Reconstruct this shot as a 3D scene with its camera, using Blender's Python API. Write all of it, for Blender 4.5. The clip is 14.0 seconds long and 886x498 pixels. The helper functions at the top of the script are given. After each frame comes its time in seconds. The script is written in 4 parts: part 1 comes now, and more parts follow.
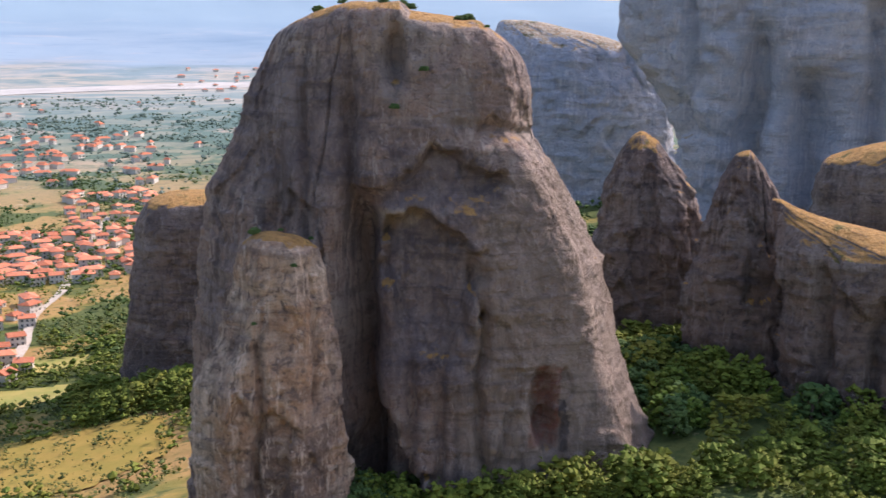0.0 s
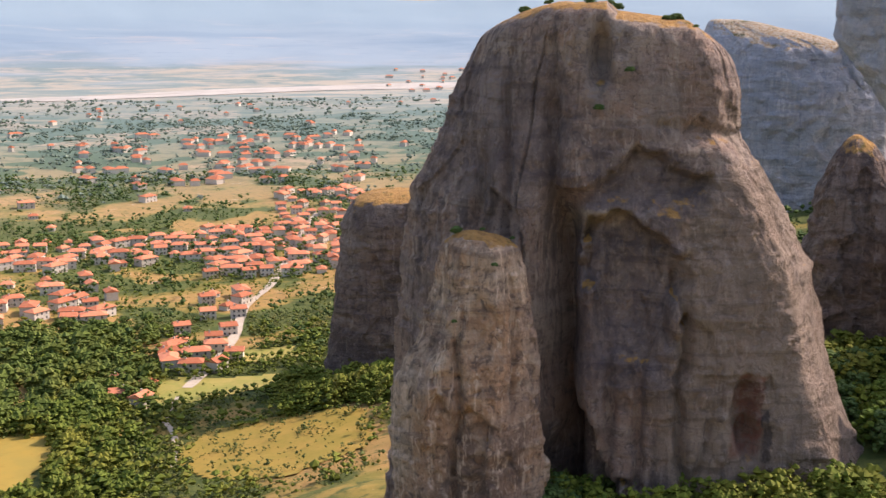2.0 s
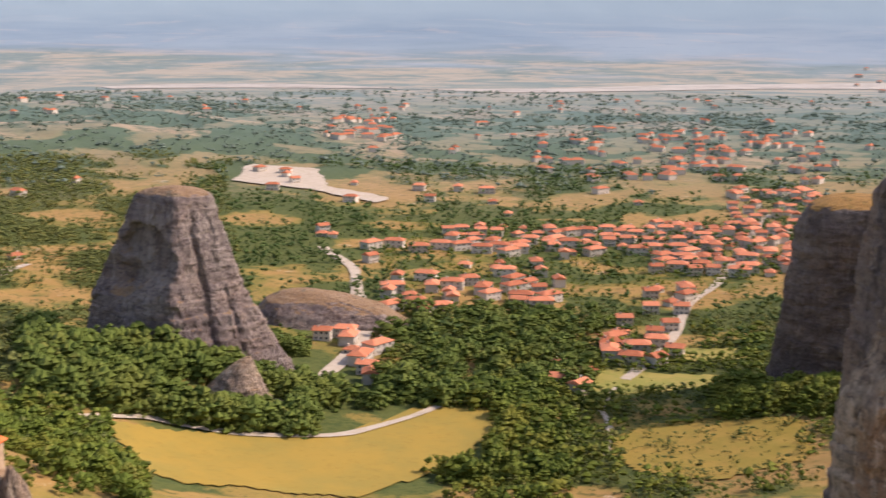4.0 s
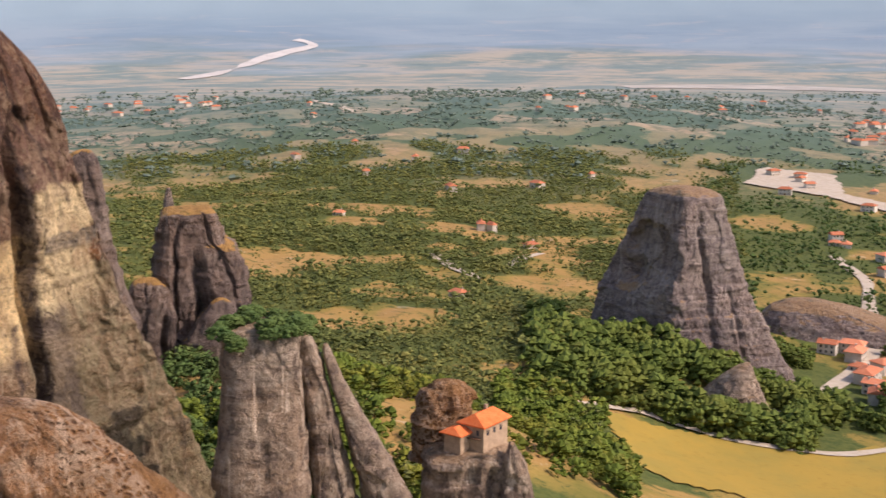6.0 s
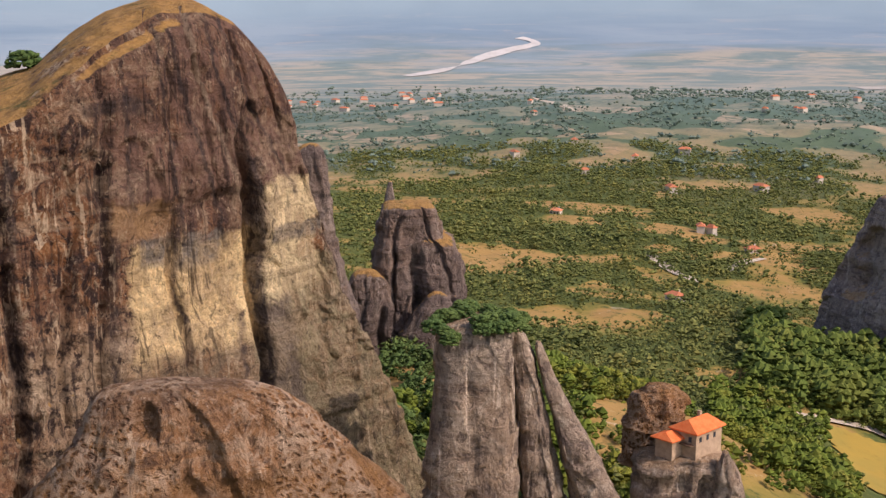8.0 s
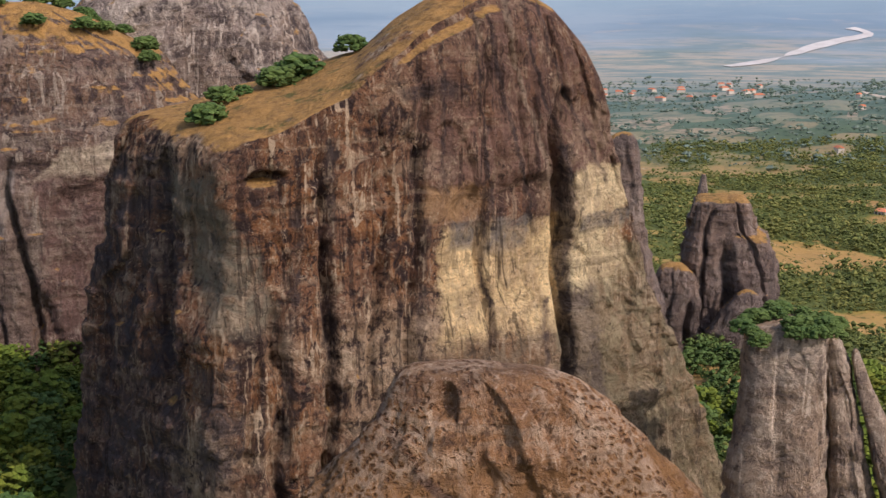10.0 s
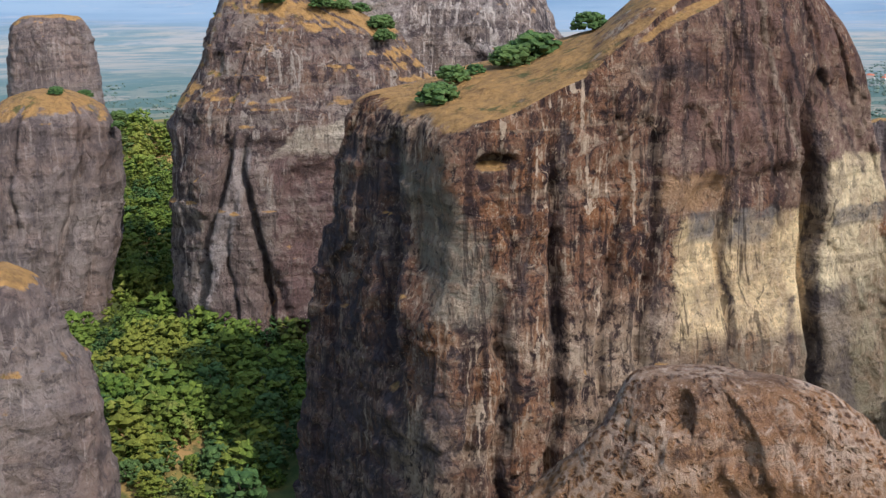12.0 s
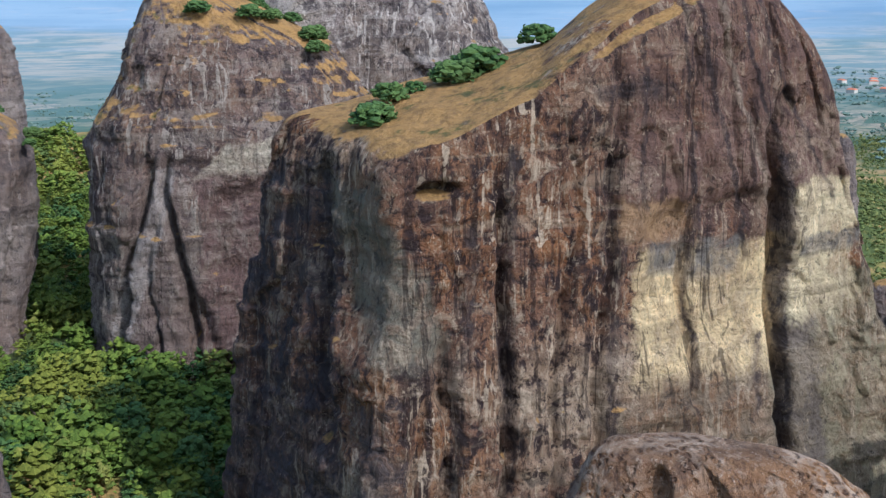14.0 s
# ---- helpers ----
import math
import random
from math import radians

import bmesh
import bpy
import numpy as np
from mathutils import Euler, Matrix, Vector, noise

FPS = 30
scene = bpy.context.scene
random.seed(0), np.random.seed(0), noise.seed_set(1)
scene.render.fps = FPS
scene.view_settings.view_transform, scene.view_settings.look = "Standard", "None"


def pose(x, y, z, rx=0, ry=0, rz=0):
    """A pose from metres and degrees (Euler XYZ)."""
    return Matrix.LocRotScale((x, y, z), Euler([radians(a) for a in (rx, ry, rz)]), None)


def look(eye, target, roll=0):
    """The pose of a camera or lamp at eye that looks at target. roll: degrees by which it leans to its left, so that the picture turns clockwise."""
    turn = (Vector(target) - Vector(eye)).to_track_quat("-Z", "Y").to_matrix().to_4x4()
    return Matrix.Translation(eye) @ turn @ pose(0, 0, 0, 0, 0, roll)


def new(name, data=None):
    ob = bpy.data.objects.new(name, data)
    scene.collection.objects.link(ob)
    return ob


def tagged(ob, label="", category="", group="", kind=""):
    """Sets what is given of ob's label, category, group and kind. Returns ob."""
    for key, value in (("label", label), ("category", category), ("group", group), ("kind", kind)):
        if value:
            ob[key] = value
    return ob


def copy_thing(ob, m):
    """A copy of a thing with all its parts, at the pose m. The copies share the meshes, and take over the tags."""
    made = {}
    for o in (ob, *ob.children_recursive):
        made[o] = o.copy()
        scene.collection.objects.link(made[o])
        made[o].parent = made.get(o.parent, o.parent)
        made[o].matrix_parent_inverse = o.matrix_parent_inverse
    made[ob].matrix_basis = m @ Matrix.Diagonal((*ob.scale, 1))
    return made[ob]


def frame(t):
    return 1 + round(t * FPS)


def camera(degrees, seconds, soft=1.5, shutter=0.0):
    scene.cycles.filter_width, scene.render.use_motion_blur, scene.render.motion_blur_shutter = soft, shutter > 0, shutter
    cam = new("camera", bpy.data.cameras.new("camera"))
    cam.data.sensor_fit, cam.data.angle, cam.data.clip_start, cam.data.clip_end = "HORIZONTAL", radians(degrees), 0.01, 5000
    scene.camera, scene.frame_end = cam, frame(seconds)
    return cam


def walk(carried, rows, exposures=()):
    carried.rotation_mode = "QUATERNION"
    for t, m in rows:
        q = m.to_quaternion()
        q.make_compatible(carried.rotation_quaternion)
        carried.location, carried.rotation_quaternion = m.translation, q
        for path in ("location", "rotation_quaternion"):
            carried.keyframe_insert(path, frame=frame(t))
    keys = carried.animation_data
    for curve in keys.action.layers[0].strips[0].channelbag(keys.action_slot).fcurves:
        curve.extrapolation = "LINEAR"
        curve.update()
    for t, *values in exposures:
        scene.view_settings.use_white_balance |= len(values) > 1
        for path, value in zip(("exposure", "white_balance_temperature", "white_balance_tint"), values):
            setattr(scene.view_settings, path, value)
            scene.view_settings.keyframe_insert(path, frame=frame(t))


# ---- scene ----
cam = camera(39.3, 14.0, soft=1.4, shutter=0.3)
EYE = 200.0      # height of the flying camera above the valley floor


def aim(t, yaw, pitch, roll, x=0.0, y=0.0, z=0.0):
    ahead = Vector((-math.sin(radians(yaw)) * math.cos(radians(pitch)), math.cos(radians(yaw)) * math.cos(radians(pitch)), math.sin(radians(pitch))))
    eye = Vector((x, y, EYE + z))
    return t, look(eye, eye + ahead * 100, -roll)


walk(cam, [
    aim(0.0, 0.0, -10.77, -0.71), aim(0.5, 3.56, -10.81, -0.41), aim(1.0, 6.35, -10.81, -0.35),
    aim(1.5, 7.34, -10.78, -0.31), aim(2.0, 9.42, -10.83, -0.30), aim(2.2, 10.42, -10.80, -0.22),
    aim(3.2, 20.8, -11.0, -0.30), aim(4.3, 34.84, -11.22, -0.30), aim(4.5, 38.28, -11.26, -0.16),
    aim(5.0, 43.74, -11.30, -0.07), aim(5.5, 48.47, -11.20, -0.01), aim(6.0, 53.73, -11.20, 0.10),
    aim(6.5, 57.40, -11.16, 0.28), aim(7.0, 60.81, -11.20, 0.14), aim(7.5, 63.44, -11.22, 0.22),
    aim(8.0, 63.87, -11.26, 0.19), aim(8.5, 67.31, -11.41, 0.15), aim(9.0, 72.03, -11.53, 0.30),
    aim(9.2, 73.63, -11.50, 0.20, -0.4, 0.2), aim(10.3, 79.4, -11.95, 0.0, -3.2, 1.4, -0.6),
    aim(11.3, 83.95, -12.36, -0.20, -7.9, 2.6, -1.2), aim(11.5, 86.01, -12.27, 0.21, -9.8, 2.5, -1.5),
    aim(12.0, 89.17, -12.52, 0.53, -13.6, 2.4, -1.6), aim(12.5, 87.67, -12.40, 0.35, -18.6, 3.0, -1.7),
    aim(13.0, 86.64, -12.30, 0.26, -24.6, 3.5, -1.8), aim(13.5, 86.92, -12.36, 0.30, -29.6, 3.3, -1.4),
    aim(14.0, 86.32, -12.26, 0.33, -35.3, 3.2, -1.2),
], exposures=[(0.0, 0.95, 5980, 27), (1.0, 0.92, 6550, 27), (2.2, 0.90, 6750, 27), (4.3, 0.46, 6800, 28), (7.5, 0.34, 6650, 27), (9.2, 0.16, 6500, 26), (11.3, 0.38, 5700, 19), (14.0, 0.50, 4950, 11)])

# ---- daylight: high summer sun, hazy sky ----
SUN_AZ, SUN_EL = -50.0, 41.0
world = bpy.data.worlds.new("sky")
scene.world = world
world.use_nodes = True
wn = world.node_tree
sky = wn.nodes.new("ShaderNodeTexSky")
sky.sky_type = 'NISHITA'
sky.sun_disc = False
sky.sun_elevation = radians(SUN_EL)
sky.sun_rotation = radians(-SUN_AZ)
sky.altitude = 300
sky.air_density = 1.3
sky.dust_density = 2.5
sky.ozone_density = 1.5
wn.links.new(sky.outputs[0], wn.nodes["Background"].inputs[0])
wn.nodes["Background"].inputs[1].default_value = 0.15
sun = new("sun", bpy.data.lights.new("sun", 'SUN'))
sun.data.energy = 3.0
sun.data.angle = radians(0.6)
sun.data.color = (1.0, 0.94, 0.83)
sd = Vector((-math.sin(radians(SUN_AZ)) * math.cos(radians(SUN_EL)), math.cos(radians(SUN_AZ)) * math.cos(radians(SUN_EL)), math.sin(radians(SUN_EL))))
sun.matrix_world = look(sd * 2000, (0, 0, 0))


# ---- materials ----
class Nodes:
    """Short hand for building a node material."""

    def __init__(self, name, rough=0.9):
        self.mat = bpy.data.materials.new(name)
        self.mat.use_nodes = True
        self.t = self.mat.node_tree
        self.bsdf = self.t.nodes["Principled BSDF"]
        self.bsdf.inputs["Roughness"].default_value = rough
        self.bsdf.inputs["Specular IOR Level"].default_value = 0.15
        self.co = self.t.nodes.new("ShaderNodeTexCoord").outputs["Object"]

    def put(self, socket, value):
        if isinstance(value, bpy.types.NodeSocket):
            self.t.links.new(value, socket)
        else:
            socket.default_value = value

    def noise(self, stretch, scale=1.0, detail=5.0, rough=0.6, warp=0.0, co=None):
        m = self.t.nodes.new("ShaderNodeMapping")
        m.inputs["Scale"].default_value = stretch
        self.put(m.inputs[0], co or self.co)
        n = self.t.nodes.new("ShaderNodeTexNoise")
        n.inputs["Scale"].default_value = scale
        n.inputs["Detail"].default_value = detail
        n.inputs["Roughness"].default_value = rough
        n.inputs["Distortion"].default_value = warp
        self.put(n.inputs["Vector"], m.outputs[0])
        return n.outputs["Fac"]

    def cells(self, stretch, scale, feature='F1', out="Color", co=None):
        m = self.t.nodes.new("ShaderNodeMapping")
        m.inputs["Scale"].default_value = stretch
        self.put(m.inputs[0], co or self.co)
        n = self.t.nodes.new("ShaderNodeTexVoronoi")
        n.feature = feature
        n.inputs["Scale"].default_value = scale
        self.put(n.inputs["Vector"], m.outputs[0])
        return n.outputs[out]

    def step(self, value, lo, hi, a=0.0, b=1.0):
        n = self.t.nodes.new("ShaderNodeMapRange")
        n.interpolation_type = 'SMOOTHSTEP'
        self.put(n.inputs[0], value)
        for i, v in enumerate((lo, hi, a, b)):
            n.inputs[i + 1].default_value = v
        return n.outputs[0]

    def math(self, op, a, b=0.0):
        n = self.t.nodes.new("ShaderNodeMath")
        n.operation = op
        self.put(n.inputs[0], a)
        self.put(n.inputs[1], b)
        return n.outputs[0]

    def mix(self, fac, a, b, blend='MIX'):
        n = self.t.nodes.new("ShaderNodeMix")
        n.data_type = 'RGBA'
        n.blend_type = blend
        self.put(n.inputs[0], fac)
        for i, v in ((6, a), (7, b)):
            self.put(n.inputs[i], v if isinstance(v, bpy.types.NodeSocket) else (*v, 1.0))
        return n.outputs[2]

    def warp(self, scale, amount):
        n = self.t.nodes.new("ShaderNodeTexNoise")
        n.inputs["Scale"].default_value = scale
        n.inputs["Detail"].default_value = 4
        self.put(n.inputs["Vector"], self.co)
        v = self.t.nodes.new("ShaderNodeVectorMath")
        v.operation = 'MULTIPLY_ADD'
        self.put(v.inputs[0], n.outputs["Color"])
        v.inputs[1].default_value = (amount, amount, amount)
        self.put(v.inputs[2], self.co)
        return v.outputs[0]

    def split(self, vec):
        n = self.t.nodes.new("ShaderNodeSeparateXYZ")
        self.put(n.inputs[0], vec)
        return n.outputs

    def normal(self):
        return self.split(self.t.nodes.new("ShaderNodeNewGeometry").outputs["Normal"])

    def random(self):
        return self.t.nodes.new("ShaderNodeObjectInfo").outputs["Random"]

    def island(self):
        return self.t.nodes.new("ShaderNodeNewGeometry").outputs["Random Per Island"]

    def bump(self, height, strength=0.5, distance=0.3):
        n = self.t.nodes.new("ShaderNodeBump")
        n.inputs["Strength"].default_value = strength
        n.inputs["Distance"].default_value = distance
        self.put(n.inputs["Height"], height)
        self.put(self.bsdf.inputs["Normal"], n.outputs[0])

    def done(self, color):
        self.put(self.bsdf.inputs["Base Color"], color if isinstance(color, bpy.types.NodeSocket) else (*color, 1.0))
        return self.mat


def rock_material(name, dark=(0.065, 0.05, 0.045), mid=(0.20, 0.145, 0.115), pale=(0.36, 0.28, 0.20), rust=(0.30, 0.15, 0.07),
                  grass=(0.50, 0.275, 0.085), patches=(), grassy=1.0, streak=1.0, bed=1.0, pock=0.0, crisp=1.0, tone=1.0, turf=0.0):
    """Weathered conglomerate: broad tones, run-off streaks in places, broken bedding lines, dry grass on level ground;
    patches add scars, stains and painted shade.
    """
    dark, mid, pale, rust = (tuple(v * tone for v in col) for col in (dark, mid, pale, rust))
    n = Nodes(name, 0.95)
    n_big = n.noise((0.020, 0.020, 0.017), 1.0, 4, 0.55, 0.5)
    n_zone = n.noise((0.032, 0.032, 0.014), 1.0, 3, 0.5, 0.4)
    n_streak = n.noise((0.17, 0.17, 0.010), 1.0, 5, 0.6, 0.4)
    n_fine_streak = n.noise((0.50, 0.50, 0.035), 1.0, 3, 0.55, 0.9)
    n_bed = n.noise((0.03, 0.03, 0.26), 1.0, 3, 0.5, 0.9)
    n_layer = n.noise((0.09, 0.09, 0.50), 1.0, 3, 0.5, 1.2)
    n_blotch = n.noise((0.055, 0.055, 0.045), 1.0, 7, 0.62, 0.6)
    n_mid = n.noise((0.22, 0.22, 0.18), 1.0, 7, 0.68, 0.8)
    n_grain = n.noise((0.42, 0.42, 0.36), 1.0, 8, 0.72, 0.6)
    speck = n.noise((1.2, 1.2, 0.8), 1.0, 6, 0.7, 0.5)
    c = n.mix(n.step(n_blotch, 0.40, 0.62), mid, rust)
    c = n.mix(n.math('MULTIPLY', n.step(n_big, 0.50, 0.62), 0.7), c, pale)
    c = n.mix(n.math('MULTIPLY', n.step(n_big, 0.46, 0.36), 0.6), c, dark)
    c = n.mix(n.math('MULTIPLY', n.step(n_mid, 0.54, 0.64), 0.50 * crisp), c, pale)
    c = n.mix(n.math('MULTIPLY', n.step(n_mid, 0.48, 0.38), 0.75 * crisp), c, dark)
    zone = n.step(n_zone, 0.42, 0.58, 0.12, 1.0)
    c = n.mix(n.math('MULTIPLY', n.math('MULTIPLY', n.step(n_streak, 0.51, 0.64), zone), 0.8 * streak), c, dark)
    c = n.mix(n.math('MULTIPLY', n.math('MULTIPLY', n.step(n_fine_streak, 0.55, 0.68), zone), 0.5 * streak), c, dark)
    c = n.mix(n.math('MULTIPLY', n.step(n_bed, 0.55, 0.64), 0.40 * bed), c, dark)
    c = n.mix(n.math('MULTIPLY', n.step(n_bed, 0.42, 0.34), 0.35 * bed), c, pale)
    c = n.mix(n.math('MULTIPLY', n.math('MULTIPLY', n.step(n_layer, 0.58, 0.66), n.step(n_mid, 0.45, 0.55)), 0.28 * bed), c, tuple(v * 0.8 for v in dark))
    c = n.mix(n.math('MULTIPLY', n.step(n_grain, 0.56, 0.64), 0.45 * crisp), c, pale)
    c = n.mix(n.math('MULTIPLY', n.step(n_grain, 0.46, 0.38), 0.65 * crisp), c, tuple(v * 0.75 for v in dark))
    c = n.mix(n.math('MULTIPLY', n.step(speck, 0.58, 0.64), 0.45 * crisp), c, pale)
    c = n.mix(n.math('MULTIPLY', n.step(speck, 0.43, 0.36), 0.5 * crisp), c, dark)
    c = n.mix(n.math('MULTIPLY', n.step(n_fine_streak, 0.40, 0.34), n.step(n_mid, 0.45, 0.58, 0.0, 0.7 * crisp)), c, tuple(min(0.85, v * 1.15) for v in pale))
    run = n.noise((0.30, 0.30, 0.014), 1.0, 4, 0.6, 1.6)
    lit = n.math('MULTIPLY', n.step(run, 0.57, 0.61), n.step(n_blotch, 0.44, 0.54))
    c = n.mix(n.math('MULTIPLY', lit, 0.7 * crisp), c, tuple(min(0.85, v * 1.25) for v in pale))
    xyz = n.split(n.co)
    ragged = n.math('SUBTRACT', n.math('ADD', n.noise((0.10, 0.10, 0.07), 1.0, 6, 0.75), n.math('MULTIPLY', n_grain, 0.6)), 0.8)
    sway = n.math('MULTIPLY', n.math('SUBTRACT', n.noise((0.02, 0.02, 0.06), 1.0, 4, 0.6), 0.5), 9.0)
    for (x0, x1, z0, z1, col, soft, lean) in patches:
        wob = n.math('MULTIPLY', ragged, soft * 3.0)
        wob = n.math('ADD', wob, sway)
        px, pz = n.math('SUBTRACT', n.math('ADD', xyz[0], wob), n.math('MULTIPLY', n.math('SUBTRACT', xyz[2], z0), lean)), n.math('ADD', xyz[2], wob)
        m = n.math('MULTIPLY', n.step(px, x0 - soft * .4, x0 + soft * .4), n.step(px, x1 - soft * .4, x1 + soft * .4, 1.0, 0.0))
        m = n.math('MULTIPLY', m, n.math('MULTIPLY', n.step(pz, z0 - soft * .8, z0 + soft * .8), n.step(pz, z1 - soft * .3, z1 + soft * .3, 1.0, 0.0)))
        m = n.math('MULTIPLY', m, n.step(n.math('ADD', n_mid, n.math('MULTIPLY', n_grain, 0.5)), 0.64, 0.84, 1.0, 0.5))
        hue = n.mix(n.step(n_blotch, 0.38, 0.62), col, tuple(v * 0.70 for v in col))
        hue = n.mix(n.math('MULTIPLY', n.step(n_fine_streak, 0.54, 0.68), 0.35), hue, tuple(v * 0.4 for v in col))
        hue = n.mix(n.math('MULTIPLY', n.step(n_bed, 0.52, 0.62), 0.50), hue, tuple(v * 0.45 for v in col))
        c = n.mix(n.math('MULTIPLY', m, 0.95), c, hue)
    black = n.math('MULTIPLY', n.step(run, 0.43, 0.39), n.step(n_zone, 0.40, 0.52))
    c = n.mix(n.math('MULTIPLY', black, 0.42 * streak * crisp), c, tuple(v * 0.6 for v in dark))
    c = n.mix(n.math('MULTIPLY', n.step(n_grain, 0.45, 0.37), 0.40 * crisp), c, dark)
    fleck = n.noise((1.5, 1.5, 0.9), 1.0, 4, 0.65, 0.8)
    c = n.mix(n.math('MULTIPLY', n.math('MULTIPLY', n.step(fleck, 0.60, 0.65), n.step(n_mid, 0.44, 0.56)), 0.6 * crisp), c, pale)
    c = n.mix(n.math('MULTIPLY', n.step(fleck, 0.40, 0.35), 0.45 * crisp), c, dark)
    height = n.math('ADD', n.math('MULTIPLY', n_mid, 1.5), n.math('ADD', n.math('MULTIPLY', n_bed, 0.7 * bed), n.math('ADD', n.math('MULTIPLY', n_grain, 1.3), n.math('MULTIPLY', n_layer, 0.2 * bed))))
    if pock:
        pit = n.cells((0.95, 0.95, 1.2), 1.0, 'F1', "Distance", n.warp(0.4, 2.6))
        hollow = n.math('MULTIPLY', n.step(pit, 0.34, 0.16), n.step(n_blotch, 0.40, 0.52))
        c = n.mix(n.math('MULTIPLY', hollow, pock), c, dark)
        crust = n.math('MULTIPLY', n.step(pit, 0.42, 0.60), n.step(n_blotch, 0.42, 0.56))
        c = n.mix(n.math('MULTIPLY', crust, pock * 0.8), c, pale)
        height = n.math('SUBTRACT', height, n.math('MULTIPLY', hollow, 1.2))
    level = n.math('ADD', n.normal()[2], n.math('MULTIPLY', n.math('SUBTRACT', n.noise((0.16, 0.16, 0.16), 1.0, 6, 0.7), 0.5), 0.9))
    g = n.mix(n.step(n.noise((0.5, 0.5, 0.5), 1.0, 6, 0.7), 0.42, 0.66), grass, (0.32, 0.18, 0.065))
    g = n.mix(n.math('MULTIPLY', n.step(n.noise((0.12, 0.12, 0.12), 1.0, 4, 0.7), 0.56, 0.66), 0.8), g, (0.09, 0.10, 0.03))
    c = n.mix(n.math('MULTIPLY', n.step(level, 0.62 - turf, 0.78 - turf), grassy), c, g)
    n.bump(height, 1.0, 1.8)
    return n.done(c)


def ground_material():
    """Scrub, dry grass, ploughed clearings and wood floor, farmland further out; haze is painted in as paler blue-green
    with distance.
    """
    n = Nodes("ground_land", 1.0)
    xyz = n.split(n.co)
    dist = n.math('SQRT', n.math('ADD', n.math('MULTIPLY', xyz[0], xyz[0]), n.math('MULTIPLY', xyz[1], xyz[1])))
    at = n.t.nodes.new("ShaderNodeAttribute")
    at.attribute_name = "woods"
    woods = at.outputs["Fac"]
    big = n.noise((0.006, 0.006, 0.0), 1.0, 6, 0.62, 0.6)
    mid = n.noise((0.022, 0.022, 0.0), 1.0, 6, 0.65, 0.4)
    fine = n.noise((0.13, 0.13, 0.0), 1.0, 6, 0.7)
    small = n.noise((0.05, 0.05, 0.0), 1.0, 7, 0.7, 0.6)
    open_land = n.mix(n.step(mid, 0.40, 0.60), (0.16, 0.145, 0.032), (0.29, 0.20, 0.05))
    open_land = n.mix(n.step(big, 0.48, 0.62), open_land, (0.36, 0.22, 0.07))
    open_land = n.mix(n.math('MULTIPLY', n.step(woods, 0.46, 0.38), n.step(small, 0.36, 0.56, 0.5, 1.0)), open_land, (0.34, 0.20, 0.065))
    open_land = n.mix(n.math('MULTIPLY', n.step(small, 0.62, 0.67), 0.8), open_land, (0.54, 0.43, 0.29))
    scrub = n.mix(n.step(fine, 0.35, 0.62), (0.055, 0.080, 0.020), (0.115, 0.125, 0.032))
    edge = n.math('ADD', woods, n.math('MULTIPLY', n.math('SUBTRACT', small, 0.5), 0.30))
    c = n.mix(n.step(edge, 0.475, 0.525), open_land, scrub)
    c = n.mix(n.math('MULTIPLY', n.step(fine, 0.54, 0.62), 0.75), c, (0.05, 0.075, 0.02))
    c = n.mix(n.math('MULTIPLY', n.step(fine, 0.38, 0.30), 0.4), c, (0.46, 0.33, 0.17))
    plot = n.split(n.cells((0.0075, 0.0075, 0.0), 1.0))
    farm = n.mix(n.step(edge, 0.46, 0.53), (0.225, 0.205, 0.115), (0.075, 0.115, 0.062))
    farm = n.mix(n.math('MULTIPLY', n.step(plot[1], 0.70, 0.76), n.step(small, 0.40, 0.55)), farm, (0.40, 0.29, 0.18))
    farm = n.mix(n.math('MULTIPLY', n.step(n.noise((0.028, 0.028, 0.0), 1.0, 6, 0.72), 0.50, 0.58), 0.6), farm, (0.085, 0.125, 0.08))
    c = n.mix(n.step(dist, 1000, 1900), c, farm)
    # haze put into the colour: blue-green tint growing from 1100 m out
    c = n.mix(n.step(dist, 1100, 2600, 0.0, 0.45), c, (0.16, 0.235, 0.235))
    # strips of field, hedge and gravel on the far plain, long across the view
    bearing = n.t.nodes.new("ShaderNodeMath")
    bearing.operation = 'ARCTAN2'
    n.put(bearing.inputs[0], xyz[0])
    n.put(bearing.inputs[1], xyz[1])
    strip = n.t.nodes.new("ShaderNodeCombineXYZ")
    n.put(strip.inputs[0], n.math('MULTIPLY', bearing.outputs[0], 14.0))
    n.put(strip.inputs[1], n.math('MULTIPLY', dist, 0.011))
    strips = n.noise((1.0, 1.0, 1.0), 1.0, 7, 0.68, 0.7, strip.outputs[0])
    thin = n.noise((2.2, 3.2, 1.0), 1.0, 6, 0.72, 0.5, strip.outputs[0])
    broad = n.noise((0.30, 0.22, 1.0), 1.0, 4, 0.6, 0.5, strip.outputs[0])
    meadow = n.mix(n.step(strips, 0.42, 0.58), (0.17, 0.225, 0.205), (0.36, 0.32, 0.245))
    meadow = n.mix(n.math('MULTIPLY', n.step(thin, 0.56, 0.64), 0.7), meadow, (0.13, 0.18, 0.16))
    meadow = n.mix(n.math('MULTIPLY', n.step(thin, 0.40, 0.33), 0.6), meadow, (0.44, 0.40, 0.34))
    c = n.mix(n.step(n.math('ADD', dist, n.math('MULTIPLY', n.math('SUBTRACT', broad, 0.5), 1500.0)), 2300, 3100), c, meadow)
    # the furthest slopes get the strongest painted haze, pale blue
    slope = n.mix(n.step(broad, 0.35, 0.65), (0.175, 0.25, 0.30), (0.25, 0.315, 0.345))
